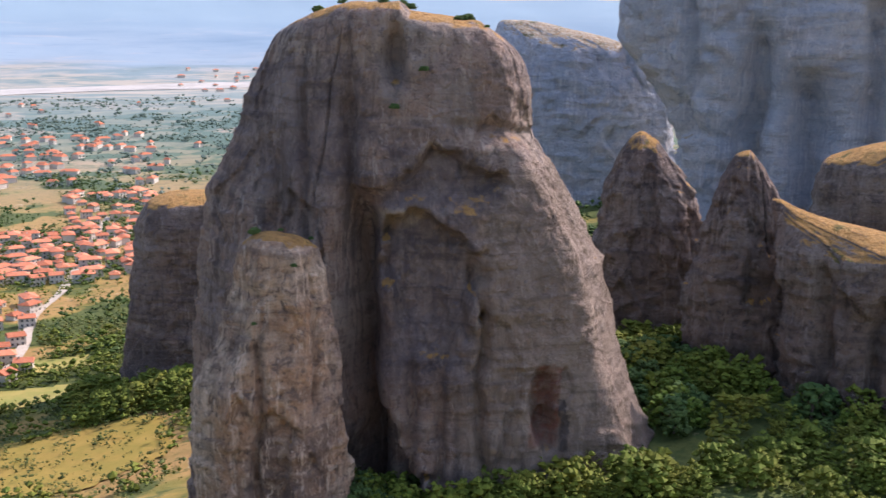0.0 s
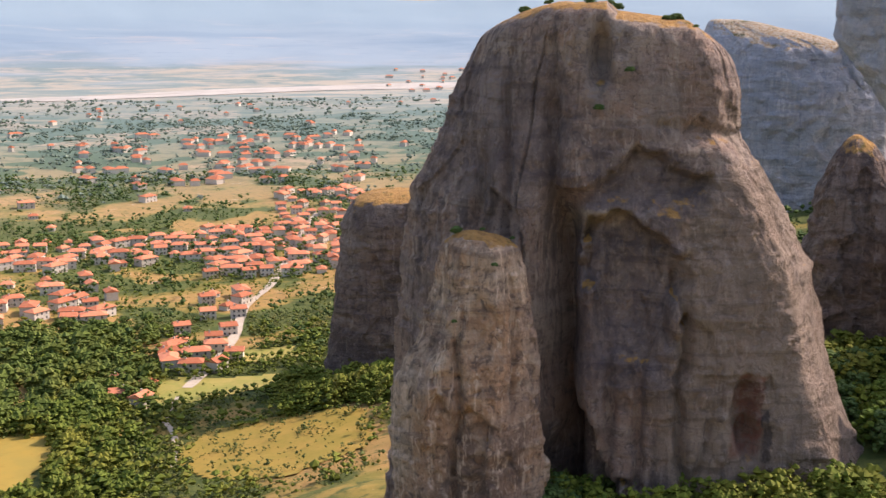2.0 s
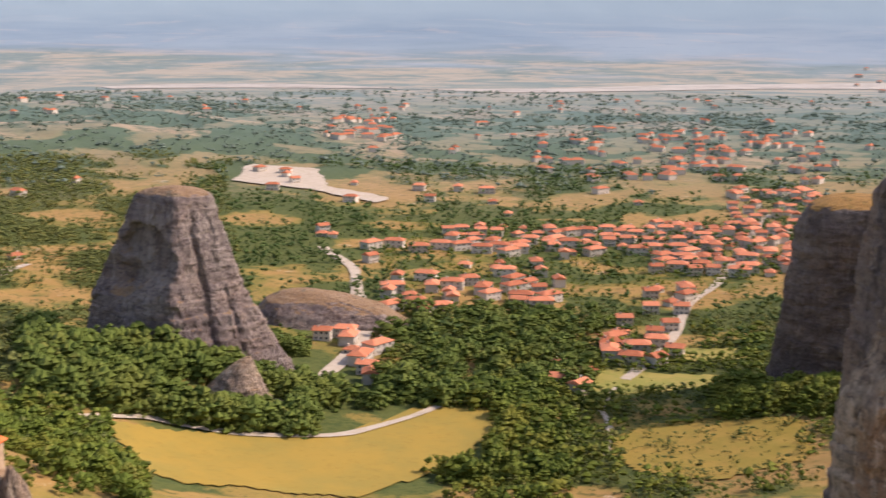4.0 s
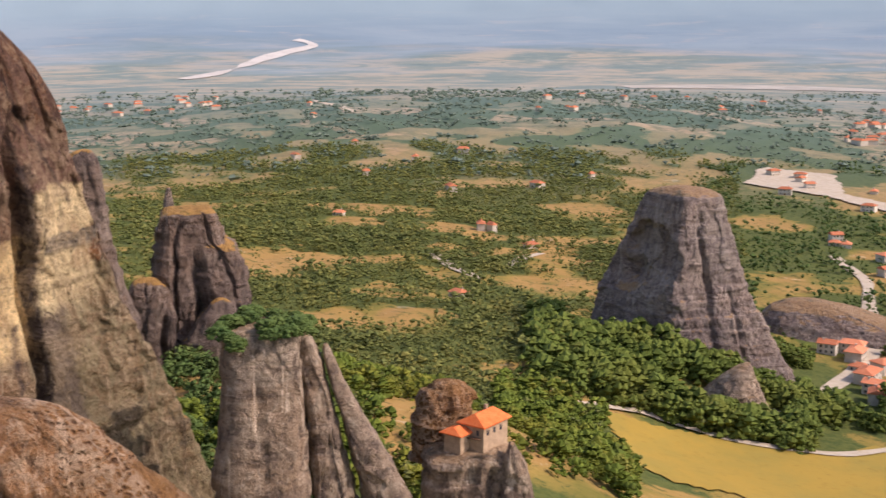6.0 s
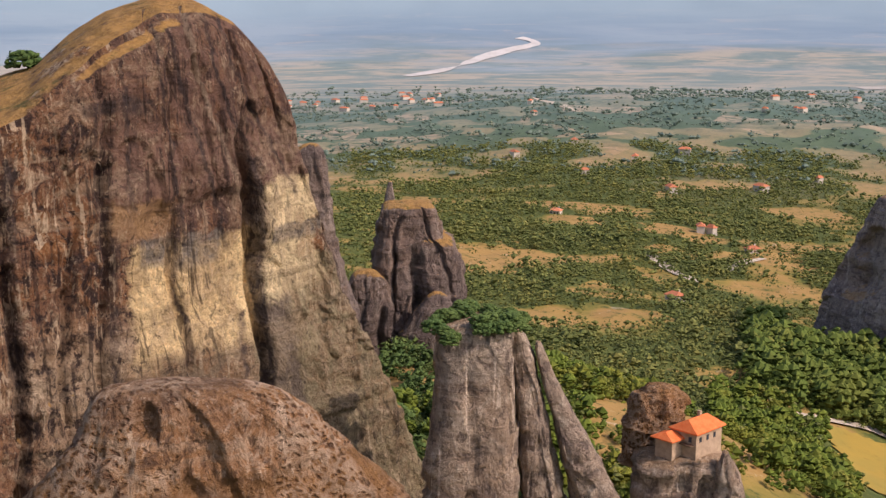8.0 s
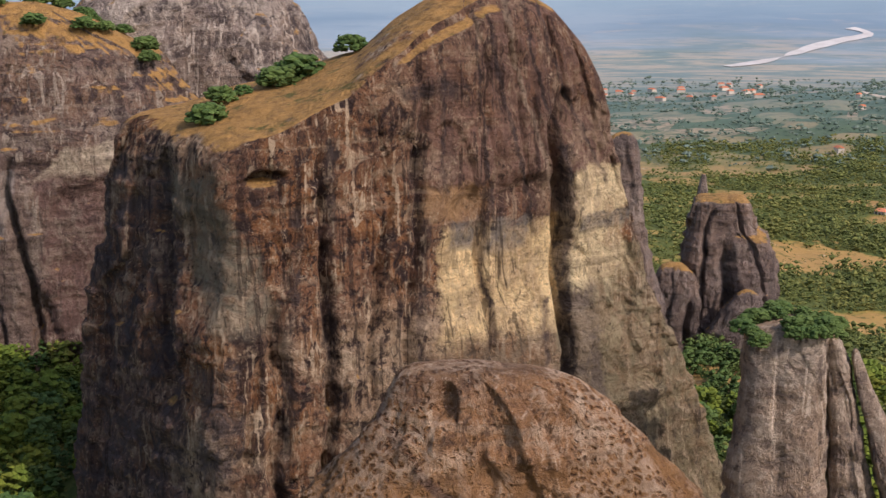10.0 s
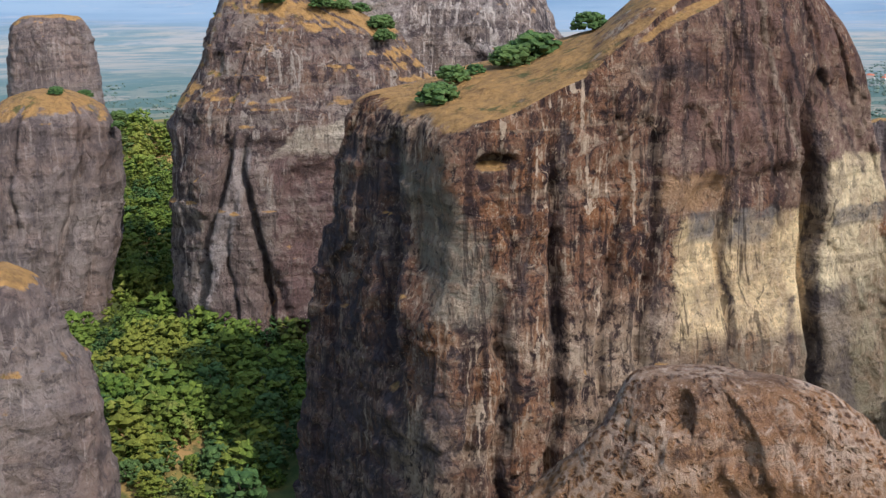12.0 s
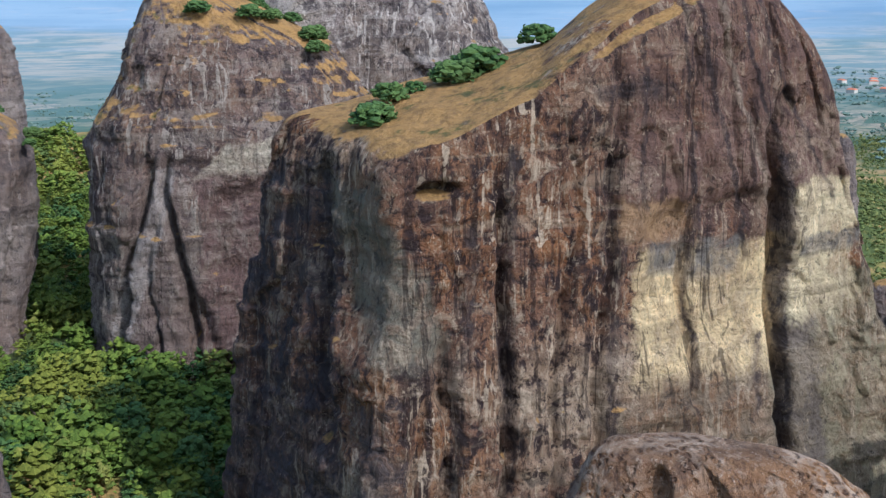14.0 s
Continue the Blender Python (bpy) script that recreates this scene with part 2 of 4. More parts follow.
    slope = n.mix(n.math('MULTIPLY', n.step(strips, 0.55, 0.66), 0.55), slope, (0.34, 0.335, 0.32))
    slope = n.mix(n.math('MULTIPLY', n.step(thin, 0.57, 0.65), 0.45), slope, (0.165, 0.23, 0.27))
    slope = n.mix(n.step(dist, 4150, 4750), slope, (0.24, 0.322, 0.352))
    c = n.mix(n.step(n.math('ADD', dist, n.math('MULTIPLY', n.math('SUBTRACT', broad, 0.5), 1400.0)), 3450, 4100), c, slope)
    n.bump(n.math('ADD', fine, mid), 0.6, 1.0)
    return n.done(c)


def plain_material(name, a, b, scale=0.5, rough=0.9, by_object=0.0, by_island=0.0):
    n = Nodes(name, rough)
    c = n.mix(n.step(n.noise((scale, scale, scale), 1.0, 6, 0.7), 0.35, 0.65), a, b)
    fine = n.noise((scale * 7, scale * 7, scale * 7), 1.0, 4, 0.7)
    c = n.mix(n.step(fine, 0.50, 0.75, 0.0, 0.35), c, tuple(v * 0.55 for v in a))
    if by_object:
        c = n.mix(by_object, c, n.mix(n.random(), tuple(v * 0.5 for v in a), tuple(min(1, v * 1.5) for v in b)))
    if by_island:
        c = n.mix(by_island, c, n.mix(n.island(), tuple(v * 0.5 for v in a), tuple(min(1, v * 1.6) for v in b)))
    n.bump(fine, 0.4, 0.1)
    return n.done(c)


def leaf_material(name, a, b, c3):
    n = Nodes(name, 0.85)
    c = n.mix(n.island(), a, b)
    c = n.mix(n.math('MULTIPLY', n.step(n.noise((0.035, 0.035, 0.0), 1.0, 4, 0.6), 0.46, 0.64), 0.8), c, c3)
    c = n.mix(n.math('MULTIPLY', n.step(n.noise((0.11, 0.11, 0.0), 1.0, 3, 0.6), 0.56, 0.66), 0.7), c, tuple(v * 0.45 for v in a))
    c = n.mix(n.math('MULTIPLY', n.step(n.noise((0.09, 0.09, 0.0), 1.0, 3, 0.6, 1.0), 0.60, 0.70), 0.6), c, (0.24, 0.20, 0.05))
    c = n.mix(n.step(n.noise((1.1, 1.1, 1.1), 1.0, 5, 0.7), 0.45, 0.70, 0.0, 0.75), c, tuple(v * 0.35 for v in a))
    c = n.mix(n.math('MULTIPLY', n.random(), 0.35), c, c3)
    return n.done(c)


ROCK = rock_material("rock_brown", dark=(0.10, 0.075, 0.062), mid=(0.34, 0.235, 0.165), pale=(0.52, 0.40, 0.28), rust=(0.40, 0.24, 0.135), crisp=0.8, streak=0.7, tone=1.3)
# shaded copy of ROCK: the shade is put into a darker, greyer tone
ROCK_SHADE = rock_material("rock_shade_grey_brown", dark=(0.15, 0.115, 0.10), mid=(0.37, 0.27, 0.215), pale=(0.52, 0.41, 0.32), rust=(0.42, 0.28, 0.20), crisp=0.7, streak=0.8, tone=0.60)
ROCK_TOWER = rock_material("rock_great_tower", dark=(0.15, 0.115, 0.10), mid=(0.36, 0.265, 0.21), pale=(0.50, 0.395, 0.30), rust=(0.42, 0.275, 0.19), crisp=0.7, streak=1.0, bed=0.8, tone=0.86, turf=-0.12,
                           # patches at heights 96-146 and 146-163: shade inside the alcoves, painted dark
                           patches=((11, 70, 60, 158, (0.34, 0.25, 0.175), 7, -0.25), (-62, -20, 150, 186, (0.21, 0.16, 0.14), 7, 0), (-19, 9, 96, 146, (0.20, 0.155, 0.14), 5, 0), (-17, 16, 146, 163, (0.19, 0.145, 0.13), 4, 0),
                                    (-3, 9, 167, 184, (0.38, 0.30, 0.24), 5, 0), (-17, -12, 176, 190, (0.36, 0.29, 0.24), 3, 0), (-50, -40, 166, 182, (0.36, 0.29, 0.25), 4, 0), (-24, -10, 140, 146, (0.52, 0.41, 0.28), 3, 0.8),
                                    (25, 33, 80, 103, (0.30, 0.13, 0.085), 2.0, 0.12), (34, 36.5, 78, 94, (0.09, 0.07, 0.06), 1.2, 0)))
ROCK_DOME = rock_material("rock_warm_dome", dark=(0.070, 0.042, 0.036), mid=(0.36, 0.185, 0.105), pale=(0.74, 0.54, 0.34), rust=(0.46, 0.20, 0.075), bed=1.0, streak=1.2, tone=0.58, crisp=1.3, turf=-0.06,
                          patches=((4, 80, 157, 215, (0.20, 0.112, 0.078), 6, 0), (0, 49, 60, 131, (0.30, 0.21, 0.125), 6, 0), (49, 90, 60, 146, (0.36, 0.285, 0.16), 4, -0.25), (40, 49.5, 60, 138, (0.22, 0.165, 0.12), 3, -0.1),
                                   (3, 17, 154, 162, (0.40, 0.235, 0.11), 4.5, 0), (7, 35.5, 129.5, 153, (0.95, 0.68, 0.33), 3.2, 0), (38, 50.5, 139, 162, (0.86, 0.66, 0.36), 2.6, -0.1),
                                   (9.5, 16.4, 149, 154.5, (0.24, 0.20, 0.16), 1.6, 0), (18.4, 27, 148.5, 154.5, (0.24, 0.20, 0.16), 1.6, 0), (38, 50, 149.5, 152.5, (0.22, 0.18, 0.14), 1.2, 0),
                                   # first patch of this row: shade in the main cleft, painted black
                                   (35.2, 38.4, 50, 168, (0.055, 0.042, 0.038), 1.0, -0.02), (16.9, 18.2, 127, 160, (0.09, 0.065, 0.055), 1.0, 0), (28, 29.3, 120, 136, (0.13, 0.09, 0.07), 1.2, 0.1),
                                   # last patch of this row: shade of the left face, painted near-black
                                   (-15, -13, 80, 172, (0.07, 0.05, 0.042), 1.4, 0), (-25, -23, 80, 160, (0.08, 0.055, 0.045), 1.4, 0.05), (-90, -42, 50, 168, (0.085, 0.068, 0.066), 4, 0),
                                   (-35, -23, 139, 166, (0.27, 0.225, 0.15), 3.5, -0.42), (-39, -31, 112, 134, (0.14, 0.105, 0.09), 4, 0), (0, 2.0, 70, 156, (0.08, 0.055, 0.045), 1.2, 0.04),
                                   (27.4, 28.4, 150, 200, (0.06, 0.042, 0.036), 0.6, -0.25), (43.4, 44.3, 158, 196, (0.06, 0.042, 0.036), 0.6, -0.43), (18.6, 19.4, 152, 196, (0.06, 0.042, 0.036), 0.6, -0.12),
                                   (36.4, 37.3, 158, 200, (0.06, 0.042, 0.036), 0.6, -0.33), (32, 33.0, 156, 200, (0.42, 0.30, 0.20), 0.7, -0.30), (8, 9, 160, 190, (0.06, 0.042, 0.036), 0.6, -0.05), (0, 14, 179, 182, (0.055, 0.04, 0.035), 1.5, 0)))
ROCK_TERRACE = rock_material("rock_terraced", dark=(0.095, 0.065, 0.058), mid=(0.32, 0.215, 0.165), pale=(0.52, 0.41, 0.30), rust=(0.36, 0.21, 0.125), bed=1.0, crisp=1.2, tone=0.66, turf=0.1,
                             patches=((4, 46, 90, 150, (0.20, 0.115, 0.088), 3, 0), (-16, 2, 104, 148, (0.24, 0.165, 0.125), 3, 0), (4, 32, 150, 158, (0.68, 0.54, 0.36), 2.5, 0.9), (-22, -17, 100, 152, (0.50, 0.40, 0.32), 1.6, 0.3)))
ROCK_STRIPED = rock_material("rock_striped_dome", dark=(0.08, 0.06, 0.055), mid=(0.33, 0.255, 0.21), pale=(0.70, 0.58, 0.45), rust=(0.40, 0.29, 0.21), streak=1.3, tone=0.75)
ROCK_MOUND = rock_material("rock_red_mound", dark=(0.17, 0.095, 0.06), mid=(0.50, 0.255, 0.115), pale=(0.80, 0.58, 0.39), rust=(0.50, 0.23, 0.08), grassy=0.1, streak=0.3, pock=0.6, tone=0.74, crisp=1.0,
                           patches=((-40, 60, 90, 141, (0.33, 0.165, 0.062), 4, 0), (13, 15, 120, 147, (0.16, 0.09, 0.06), 0.9, -0.9)))
ROCK_PALE = rock_material("rock_pale_tan", dark=(0.17, 0.125, 0.10), mid=(0.48, 0.35, 0.245), pale=(0.66, 0.53, 0.39), rust=(0.45, 0.31, 0.20), bed=1.0, streak=0.6, tone=0.88, grassy=0.3)
ROCK_BARE = rock_material("rock_bare_grey", dark=(0.13, 0.10, 0.10), mid=(0.35, 0.28, 0.24), pale=(0.48, 0.40, 0.33), rust=(0.38, 0.28, 0.22), grassy=0.5, streak=0.5, crisp=0.8, tone=0.84)
# distance haze is painted into this rock: pale, bluish, little contrast
ROCK_HAZE = rock_material("rock_haze_blue", dark=(0.33, 0.355, 0.39), mid=(0.41, 0.425, 0.445), pale=(0.53, 0.505, 0.48), rust=(0.47, 0.435, 0.41), grass=(0.46, 0.39, 0.29), crisp=0.7)
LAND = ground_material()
LEAF = leaf_material("leaves_green", (0.04, 0.085, 0.012), (0.125, 0.18, 0.022), (0.185, 0.175, 0.022))
LEAF_MID = leaf_material("leaves_mid_green", (0.040, 0.085, 0.016), (0.105, 0.155, 0.025), (0.14, 0.155, 0.027))
LEAF_SCRUB = leaf_material("leaves_dry_olive", (0.075, 0.10, 0.028), (0.15, 0.17, 0.045), (0.20, 0.185, 0.045))
LEAF_DEEP = leaf_material("leaves_deep_green", (0.036, 0.08, 0.022), (0.075, 0.125, 0.03), (0.11, 0.135, 0.032))
# leaves of the far woods, paled and blued to carry the haze
LEAF_HAZE = leaf_material("leaves_haze_blue_green", (0.12, 0.165, 0.125), (0.15, 0.20, 0.145), (0.17, 0.21, 0.15))
BARK = plain_material("bark", (0.10, 0.07, 0.045), (0.18, 0.13, 0.09), 2.0)
FIELD = plain_material("dry_field_grass", (0.36, 0.235, 0.042), (0.29, 0.215, 0.045), 0.03)
PASTURE = plain_material("dry_olive_pasture", (0.27, 0.20, 0.035), (0.34, 0.22, 0.045), 0.06)
MEADOW = plain_material("mown_meadow", (0.24, 0.235, 0.05), (0.36, 0.28, 0.075), 0.05)
DUST = plain_material("pale_dust_road", (0.43, 0.35, 0.25), (0.52, 0.44, 0.33), 0.2)
GRAVEL_PALE = plain_material("pale_river_gravel", (0.50, 0.46, 0.40), (0.60, 0.56, 0.50), 0.01)
GRAVEL = plain_material("river_gravel", (0.36, 0.33, 0.275), (0.46, 0.42, 0.35), 0.01)
WALL = plain_material("cream_plaster", (0.50, 0.43, 0.33), (0.60, 0.54, 0.45), 0.4, by_object=0.3)
STONE = plain_material("rubble_stone", (0.36, 0.25, 0.16), (0.48, 0.34, 0.22), 0.8)
TILE = plain_material("terracotta_tile", (0.50, 0.145, 0.062), (0.60, 0.23, 0.12), 0.5, by_object=0.45)
TILE_BRIGHT = plain_material("bright_orange_tile", (0.74, 0.15, 0.04), (0.80, 0.22, 0.07), 0.6)
GLASS = plain_material("dark_window", (0.03, 0.035, 0.045), (0.05, 0.055, 0.065), 1.0, 0.25)
WOOD = plain_material("dark_timber", (0.12, 0.07, 0.04), (0.17, 0.10, 0.06), 1.0)


# ---- shaping tools ----
TABLE = np.random.RandomState(5).rand(65536)


def vnoise(x, y, z, seed=0):
    """Smooth value noise, 0 to 1, for arrays of places."""
    f = [np.floor(v).astype(np.int64) for v in (x, y, z)]
    r = [v - i for v, i in zip((x, y, z), f)]
    r = [v * v * (3 - 2 * v) for v in r]
    total = 0
    for a in (0, 1):
        for b in (0, 1):
            for c in (0, 1):
                h = ((f[0] + a) * 73856093) ^ ((f[1] + b) * 19349663) ^ ((f[2] + c) * 83492791) ^ (seed * 2654435)
                h = (h ^ (h >> 13)) & 65535
                w = (r[0] if a else 1 - r[0]) * (r[1] if b else 1 - r[1]) * (r[2] if c else 1 - r[2])
                total = total + w * TABLE[h]
    return total


def fbm(x, y, z, octaves=4, seed=0):
    x, y, z = (np.asarray(v, float) for v in (x, y, z))
    total, amp, norm = 0, 1.0, 0.0
    for o in range(octaves):
        total, norm = total + amp * vnoise(x * 2**o, y * 2**o, z * 2**o, seed + o), norm + amp
        amp *= 0.5
    return total / norm


def mesh_from(name, verts, faces, material, smooth=False):
    me = bpy.data.meshes.new(name)
    me.from_pydata(np.asarray(verts).tolist(), [], np.asarray(faces).tolist() if isinstance(faces, np.ndarray) else faces)
    me.materials.append(material)
    if smooth:
        me.polygons.foreach_set("use_smooth", np.ones(len(me.polygons), bool))
    me.update()
    return me


def part(name, bm, material, parent, label=""):
    """Links a bmesh as one mesh object under a thing or a part."""
    me = bpy.data.meshes.new(name)
    bm.to_mesh(me)
    bm.free()
    me.materials.append(material)
    ob = new(name, me)
    ob.parent = parent
    return tagged(ob, label)


def polar(az, d):
    return -math.sin(radians(az)) * d, math.cos(radians(az)) * d


# ---- the land ----
HILLS = [  # bearing, distance, height, spread
    (-15, 450, 74, 100), (-8.6, 412, 94, 20), (-10, 475, 102, 45), (-14, 410, 88, 50), (-18, 335, 72, 55), (-3, 350, 52, 40), (13, 570, 40, 38), (5, 395, 46, 45), (-5, 600, 68, 120), (-20, 650, 80, 150), (-10, 850, 86, 150), (-18, 1100, 110, 250),
    (3.6, 338, 72, 13), (0, 380, 45, 40), (8, 470, 40, 50), (15, 600, 4, 120), (22, 550, 0, 100), (22, 700, 0, 150), (20, 1000, 0, 250),
    (30, 600, 0, 100), (30, 900, 0, 250), (36, 640, 3, 50), (42.5, 612, 45, 26), (45.5, 612, 48, 34), (40, 520, 0, 80), (40, 900, 4, 200), (47.5, 560, 28, 28),
    (50, 900, 32, 150), (55, 520, 60, 90), (58, 800, 50, 150), (55, 1200, 25, 250), (50, 1850, 70, 330), (58, 1900, 55, 250),
    (63, 330, 103, 55), (66, 420, 88, 70), (70, 700, 60, 200), (52, 270, 60, 60), (60, 250, 75, 45), (80, 280, 60, 80),
    (98, 300, 98, 70), (100, 450, 116, 80), (101, 600, 156, 80), (102, 690, 158, 60), (97, 390, 102, 60), (105, 250, 92, 50), (104, 780, 118, 120),
    (100, 1300, 30, 300), (85, 700, 70, 200), (-60, 400, 80, 300), (180, 300, 90, 300), (70, 1800, 8, 400), (30, 2000, 0, 600),
    (10, 1500, 4, 400), (85, 2200, 0, 500), (-15, 2000, 60, 500), (43, 1300, 8, 200), (0, 60, 70, 80),
]


def land(x, y, rough=True):
    """Height of the ground."""
    x, y = np.asarray(x, float), np.asarray(y, float)
    num, den = 0.0, 0.004
    for az, d, z, s in HILLS:
        cx, cy = polar(az, d)
        w = np.exp(-((x - cx)**2 + (y - cy)**2) / (2 * s * s))
        num, den = num + w * z, den + w
    h = num / den
    d = np.hypot(x, y)
    h = h * np.clip((3400 - d) / 900, 0, 1)
    far = np.clip((d - 3300) / 1500, 0, 1.2)**1.5
    h = h + far * (225 + 60 * (fbm(x / 700, y / 700, 0 * x, 4, 3) - 0.5))
    if rough:
        near = np.clip((h - 6) / 25, 0.08, 1.0) * np.clip((2600 - d) / 800, 0, 1)
        h = h + near * (16 * (fbm(x / 110, y / 110, 0 * x, 4, 9) - 0.5) + 3 * (fbm(x / 22, y / 22, 0 * x, 3, 4) - 0.5))
    return h


def cover(x, y):
    """Where woods stand on open country: above a half, trees; well below, bare clearings."""
    x, y = np.asarray(x, float), np.asarray(y, float)
    wx, wy = x + 60 * (fbm(x / 90, y / 90, 0 * x, 3, 61) - 0.5), y + 60 * (fbm(x / 90, y / 90, 0 * x, 3, 62) - 0.5)
    return fbm(wx / 58, wy / 58, 0 * x, 5, 63) + 0.045


def build_ground():
    az = np.concatenate([np.arange(-32, 2, 0.4), np.arange(2, 74, 0.2), np.arange(74, 118, 0.4), np.arange(118, 328, 6.0)])
    ds = np.concatenate([[0.0], np.geomspace(40, 380, 80), np.geomspace(386, 2600, 260), np.geomspace(2640, 4930, 60)])
    a, d = np.meshgrid(np.radians(az), ds)
    x, y = -np.sin(a) * d, np.cos(a) * d
    verts = np.stack([x, y, land(x, y)], -1).reshape(-1, 3)
    na, nd = len(az), len(ds)
    i, j = np.meshgrid(np.arange(nd - 1), np.arange(na), indexing="ij")
    k = (j + 1) % na
    faces = np.stack([i * na + j, (i + 1) * na + j, (i + 1) * na + k, i * na + k], -1).reshape(-1, 4)[:, ::-1]
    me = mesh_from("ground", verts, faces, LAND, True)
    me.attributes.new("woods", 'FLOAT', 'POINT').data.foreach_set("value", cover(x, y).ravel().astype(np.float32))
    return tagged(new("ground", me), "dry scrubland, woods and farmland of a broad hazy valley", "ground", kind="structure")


build_ground()


def drape(name, outline, material, label, lift=0.5, cell=3.5):
    """A patch of ground inside an outline of bearings and distances, laid on the land with an uneven edge."""
    pts = np.array([polar(*p) for p in outline])
    lo, hi = pts.min(0) - cell, pts.max(0) + cell
    cell = max(cell, (hi - lo).max() / 150)
    xs, ys = np.arange(lo[0], hi[0], cell), np.arange(lo[1], hi[1], cell)
    gx, gy = np.meshgrid(xs, ys)
    wx = gx + (fbm(gx / 25, gy / 25, 0 * gx, 3, 1) - 0.5) * cell * 3
    wy = gy + (fbm(gx / 25, gy / 25, 0 * gx, 3, 2) - 0.5) * cell * 3
    inside = np.zeros(gx.shape, bool)
    for (x0, y0), (x1, y1) in zip(pts, np.roll(pts, -1, 0)):
        cross = ((y0 > wy) != (y1 > wy)) & (wx < (x1 - x0) * (wy - y0) / (y1 - y0 + 1e-9) + x0)
        inside ^= cross
    ok = inside[:-1, :-1] | inside[1:, :-1] | inside[:-1, 1:] | inside[1:, 1:]
    i, j = np.nonzero(ok)
    n = gx.shape[1]
    quads = np.stack([i * n + j, i * n + j + 1, (i + 1) * n + j + 1, (i + 1) * n + j], -1)
    used, inv = np.unique(quads, return_inverse=True)
    verts = np.stack([gx.ravel()[used], gy.ravel()[used], land(gx.ravel()[used], gy.ravel()[used]) + lift], -1)
    return tagged(new(name, mesh_from(name, verts, inv.reshape(-1, 4), material, True)), label, "field", kind="structure")


def ribbon(name, line, width, material, label, lift=0.8, uneven=0.3):
    """A road or river along a line of bearings and distances, laid on the land."""
    pts = np.array([polar(*p) for p in line])
    seg = np.hypot(*np.diff(pts, axis=0).T)
    s = np.concatenate([[0], np.cumsum(seg)])
    count = max(12, int(s[-1] / max(4.0, width * 0.8)))
    q = np.linspace(0, s[-1], count)
    k = np.ones(5) / 5
    x, y = np.interp(q, s, pts[:, 0]), np.interp(q, s, pts[:, 1])
    x[2:-2], y[2:-2] = np.convolve(x, k, "valid"), np.convolve(y, k, "valid")
    tx, ty = np.gradient(x), np.gradient(y)
    ln = np.hypot(tx, ty)
    w = width * 0.5 * (1 + uneven * 2 * (fbm(q / width / 4, 0 * q, 0 * q, 3, 7) - 0.5))
    rows = []
    for side in (-1, 0, 1):
        px, py = x - side * w * ty / ln, y + side * w * tx / ln
        rows.append(np.stack([px, py, land(px, py) + lift], -1))
    verts = np.concatenate(rows)
    faces = [(r * count + i, r * count + i + 1, (r + 1) * count + i + 1, (r + 1) * count + i) for r in (0, 1) for i in range(count - 1)]
    return tagged(new(name, mesh_from(name, verts, faces, material, True)), label, "road" if "river" not in name else "river", kind="structure")


drape("field", [(46.1, 512), (40.6, 525), (34.6, 535), (31.2, 584), (29.1, 602), (27.7, 585), (27.6, 554), (31.0, 491), (35.0, 452), (43.9, 447)], FIELD, "golden mown hay field beside a dirt track", 0.6)
drape("field", [(22.0, 537), (20.1, 556), (16.6, 558), (13.3, 540), (13.1, 492), (16.7, 466), (20.4, 488)], PASTURE, "dry golden meadow dotted with bushes", 0.6)
drape("field", [(19.4, 708), (16.5, 709), (15.9, 685), (19.7, 686)], MEADOW, "small mown meadow beside the village lane", 0.6)
drape("field", [(20.8, 655), (16.2, 647), (18.1, 625), (23.2, 612), (22.6, 660)], MEADOW, "yellowing pasture below the village", 0.6)
drape("field", [(39.9, 1335), (39.1, 1439), (36.1, 1425), (35.7, 1304), (32.9, 1240), (33.4, 1215), (36.5, 1285)], DUST, "pale levelled sandy yard", 1.5)
ribbon("road", [(40.0, 580), (37.9, 582), (36.3, 619), (34.4, 685), (33.7, 748), (34.2, 789), (34.4, 908), (35.4, 956), (35.9, 989)], 9, DUST, "pale village road winding between houses")
ribbon("road", [(48.6, 505), (46.6, 519), (44.4, 533), (40.6, 530), (35.1, 535), (31.4, 571), (29.5, 600)], 5, DUST, "pale dirt track along a field edge", 1.0)
ribbon("road", [(22.3, 515), (22.1, 541), (22.2, 568), (22.7, 585), (21.9, 625)], 2.6, DUST, "narrow pale farm track")
ribbon("road", [(21.5, 640), (19.9, 698), (19.2, 746), (18.8, 818), (17.5, 884), (16.4, 1033), (15.3, 1206)], 6, DUST, "pale lane into the village")
ribbon("road", [(54.2, 850), (53.4, 815), (52.6, 785), (52.0, 770)], 8, DUST, "white gravel hill track")
ribbon("road", [(50.9, 820), (50.0, 850), (49.1, 878)], 7, DUST, "white gravel hill track")
ribbon("road", [(59.9, 2230), (59.3, 2120), (58.7, 2010), (57.9, 1850)], 13, DUST, "white gravel track on a far hill")
ribbon("river", [(65.5, 3380), (64.2, 3470), (63.0, 3600), (61.8, 3780), (60.7, 3900), (59.7, 3960), (59.4, 4010), (59.9, 4060), (60.4, 4090)], 32, GRAVEL_PALE, "pale gravel bed of a braided river", 2.0, 1.4)
ribbon("river", [(45.4, 3050), (42.0, 3110), (38.1, 3110), (34.3, 3045), (30.6, 2961), (26.9, 2920), (22.1, 3062), (17.2, 3264), (12.1, 3322), (8.7, 3421), (0, 3500)], 100, GRAVEL, "broad pale gravel river bed across the plain", 1.2, 1.3)


# ---- rock towers ----
FOOTPRINTS, CRESTS = [], []


def crest(x, y, which):
    """Height of the top of a rock at a place."""
    v = CRESTS[which]
    near = (v[:, 0] - x)**2 + (v[:, 1] - y)**2 < 4.0
    return float(v[near, 2].max()) if near.any() else None


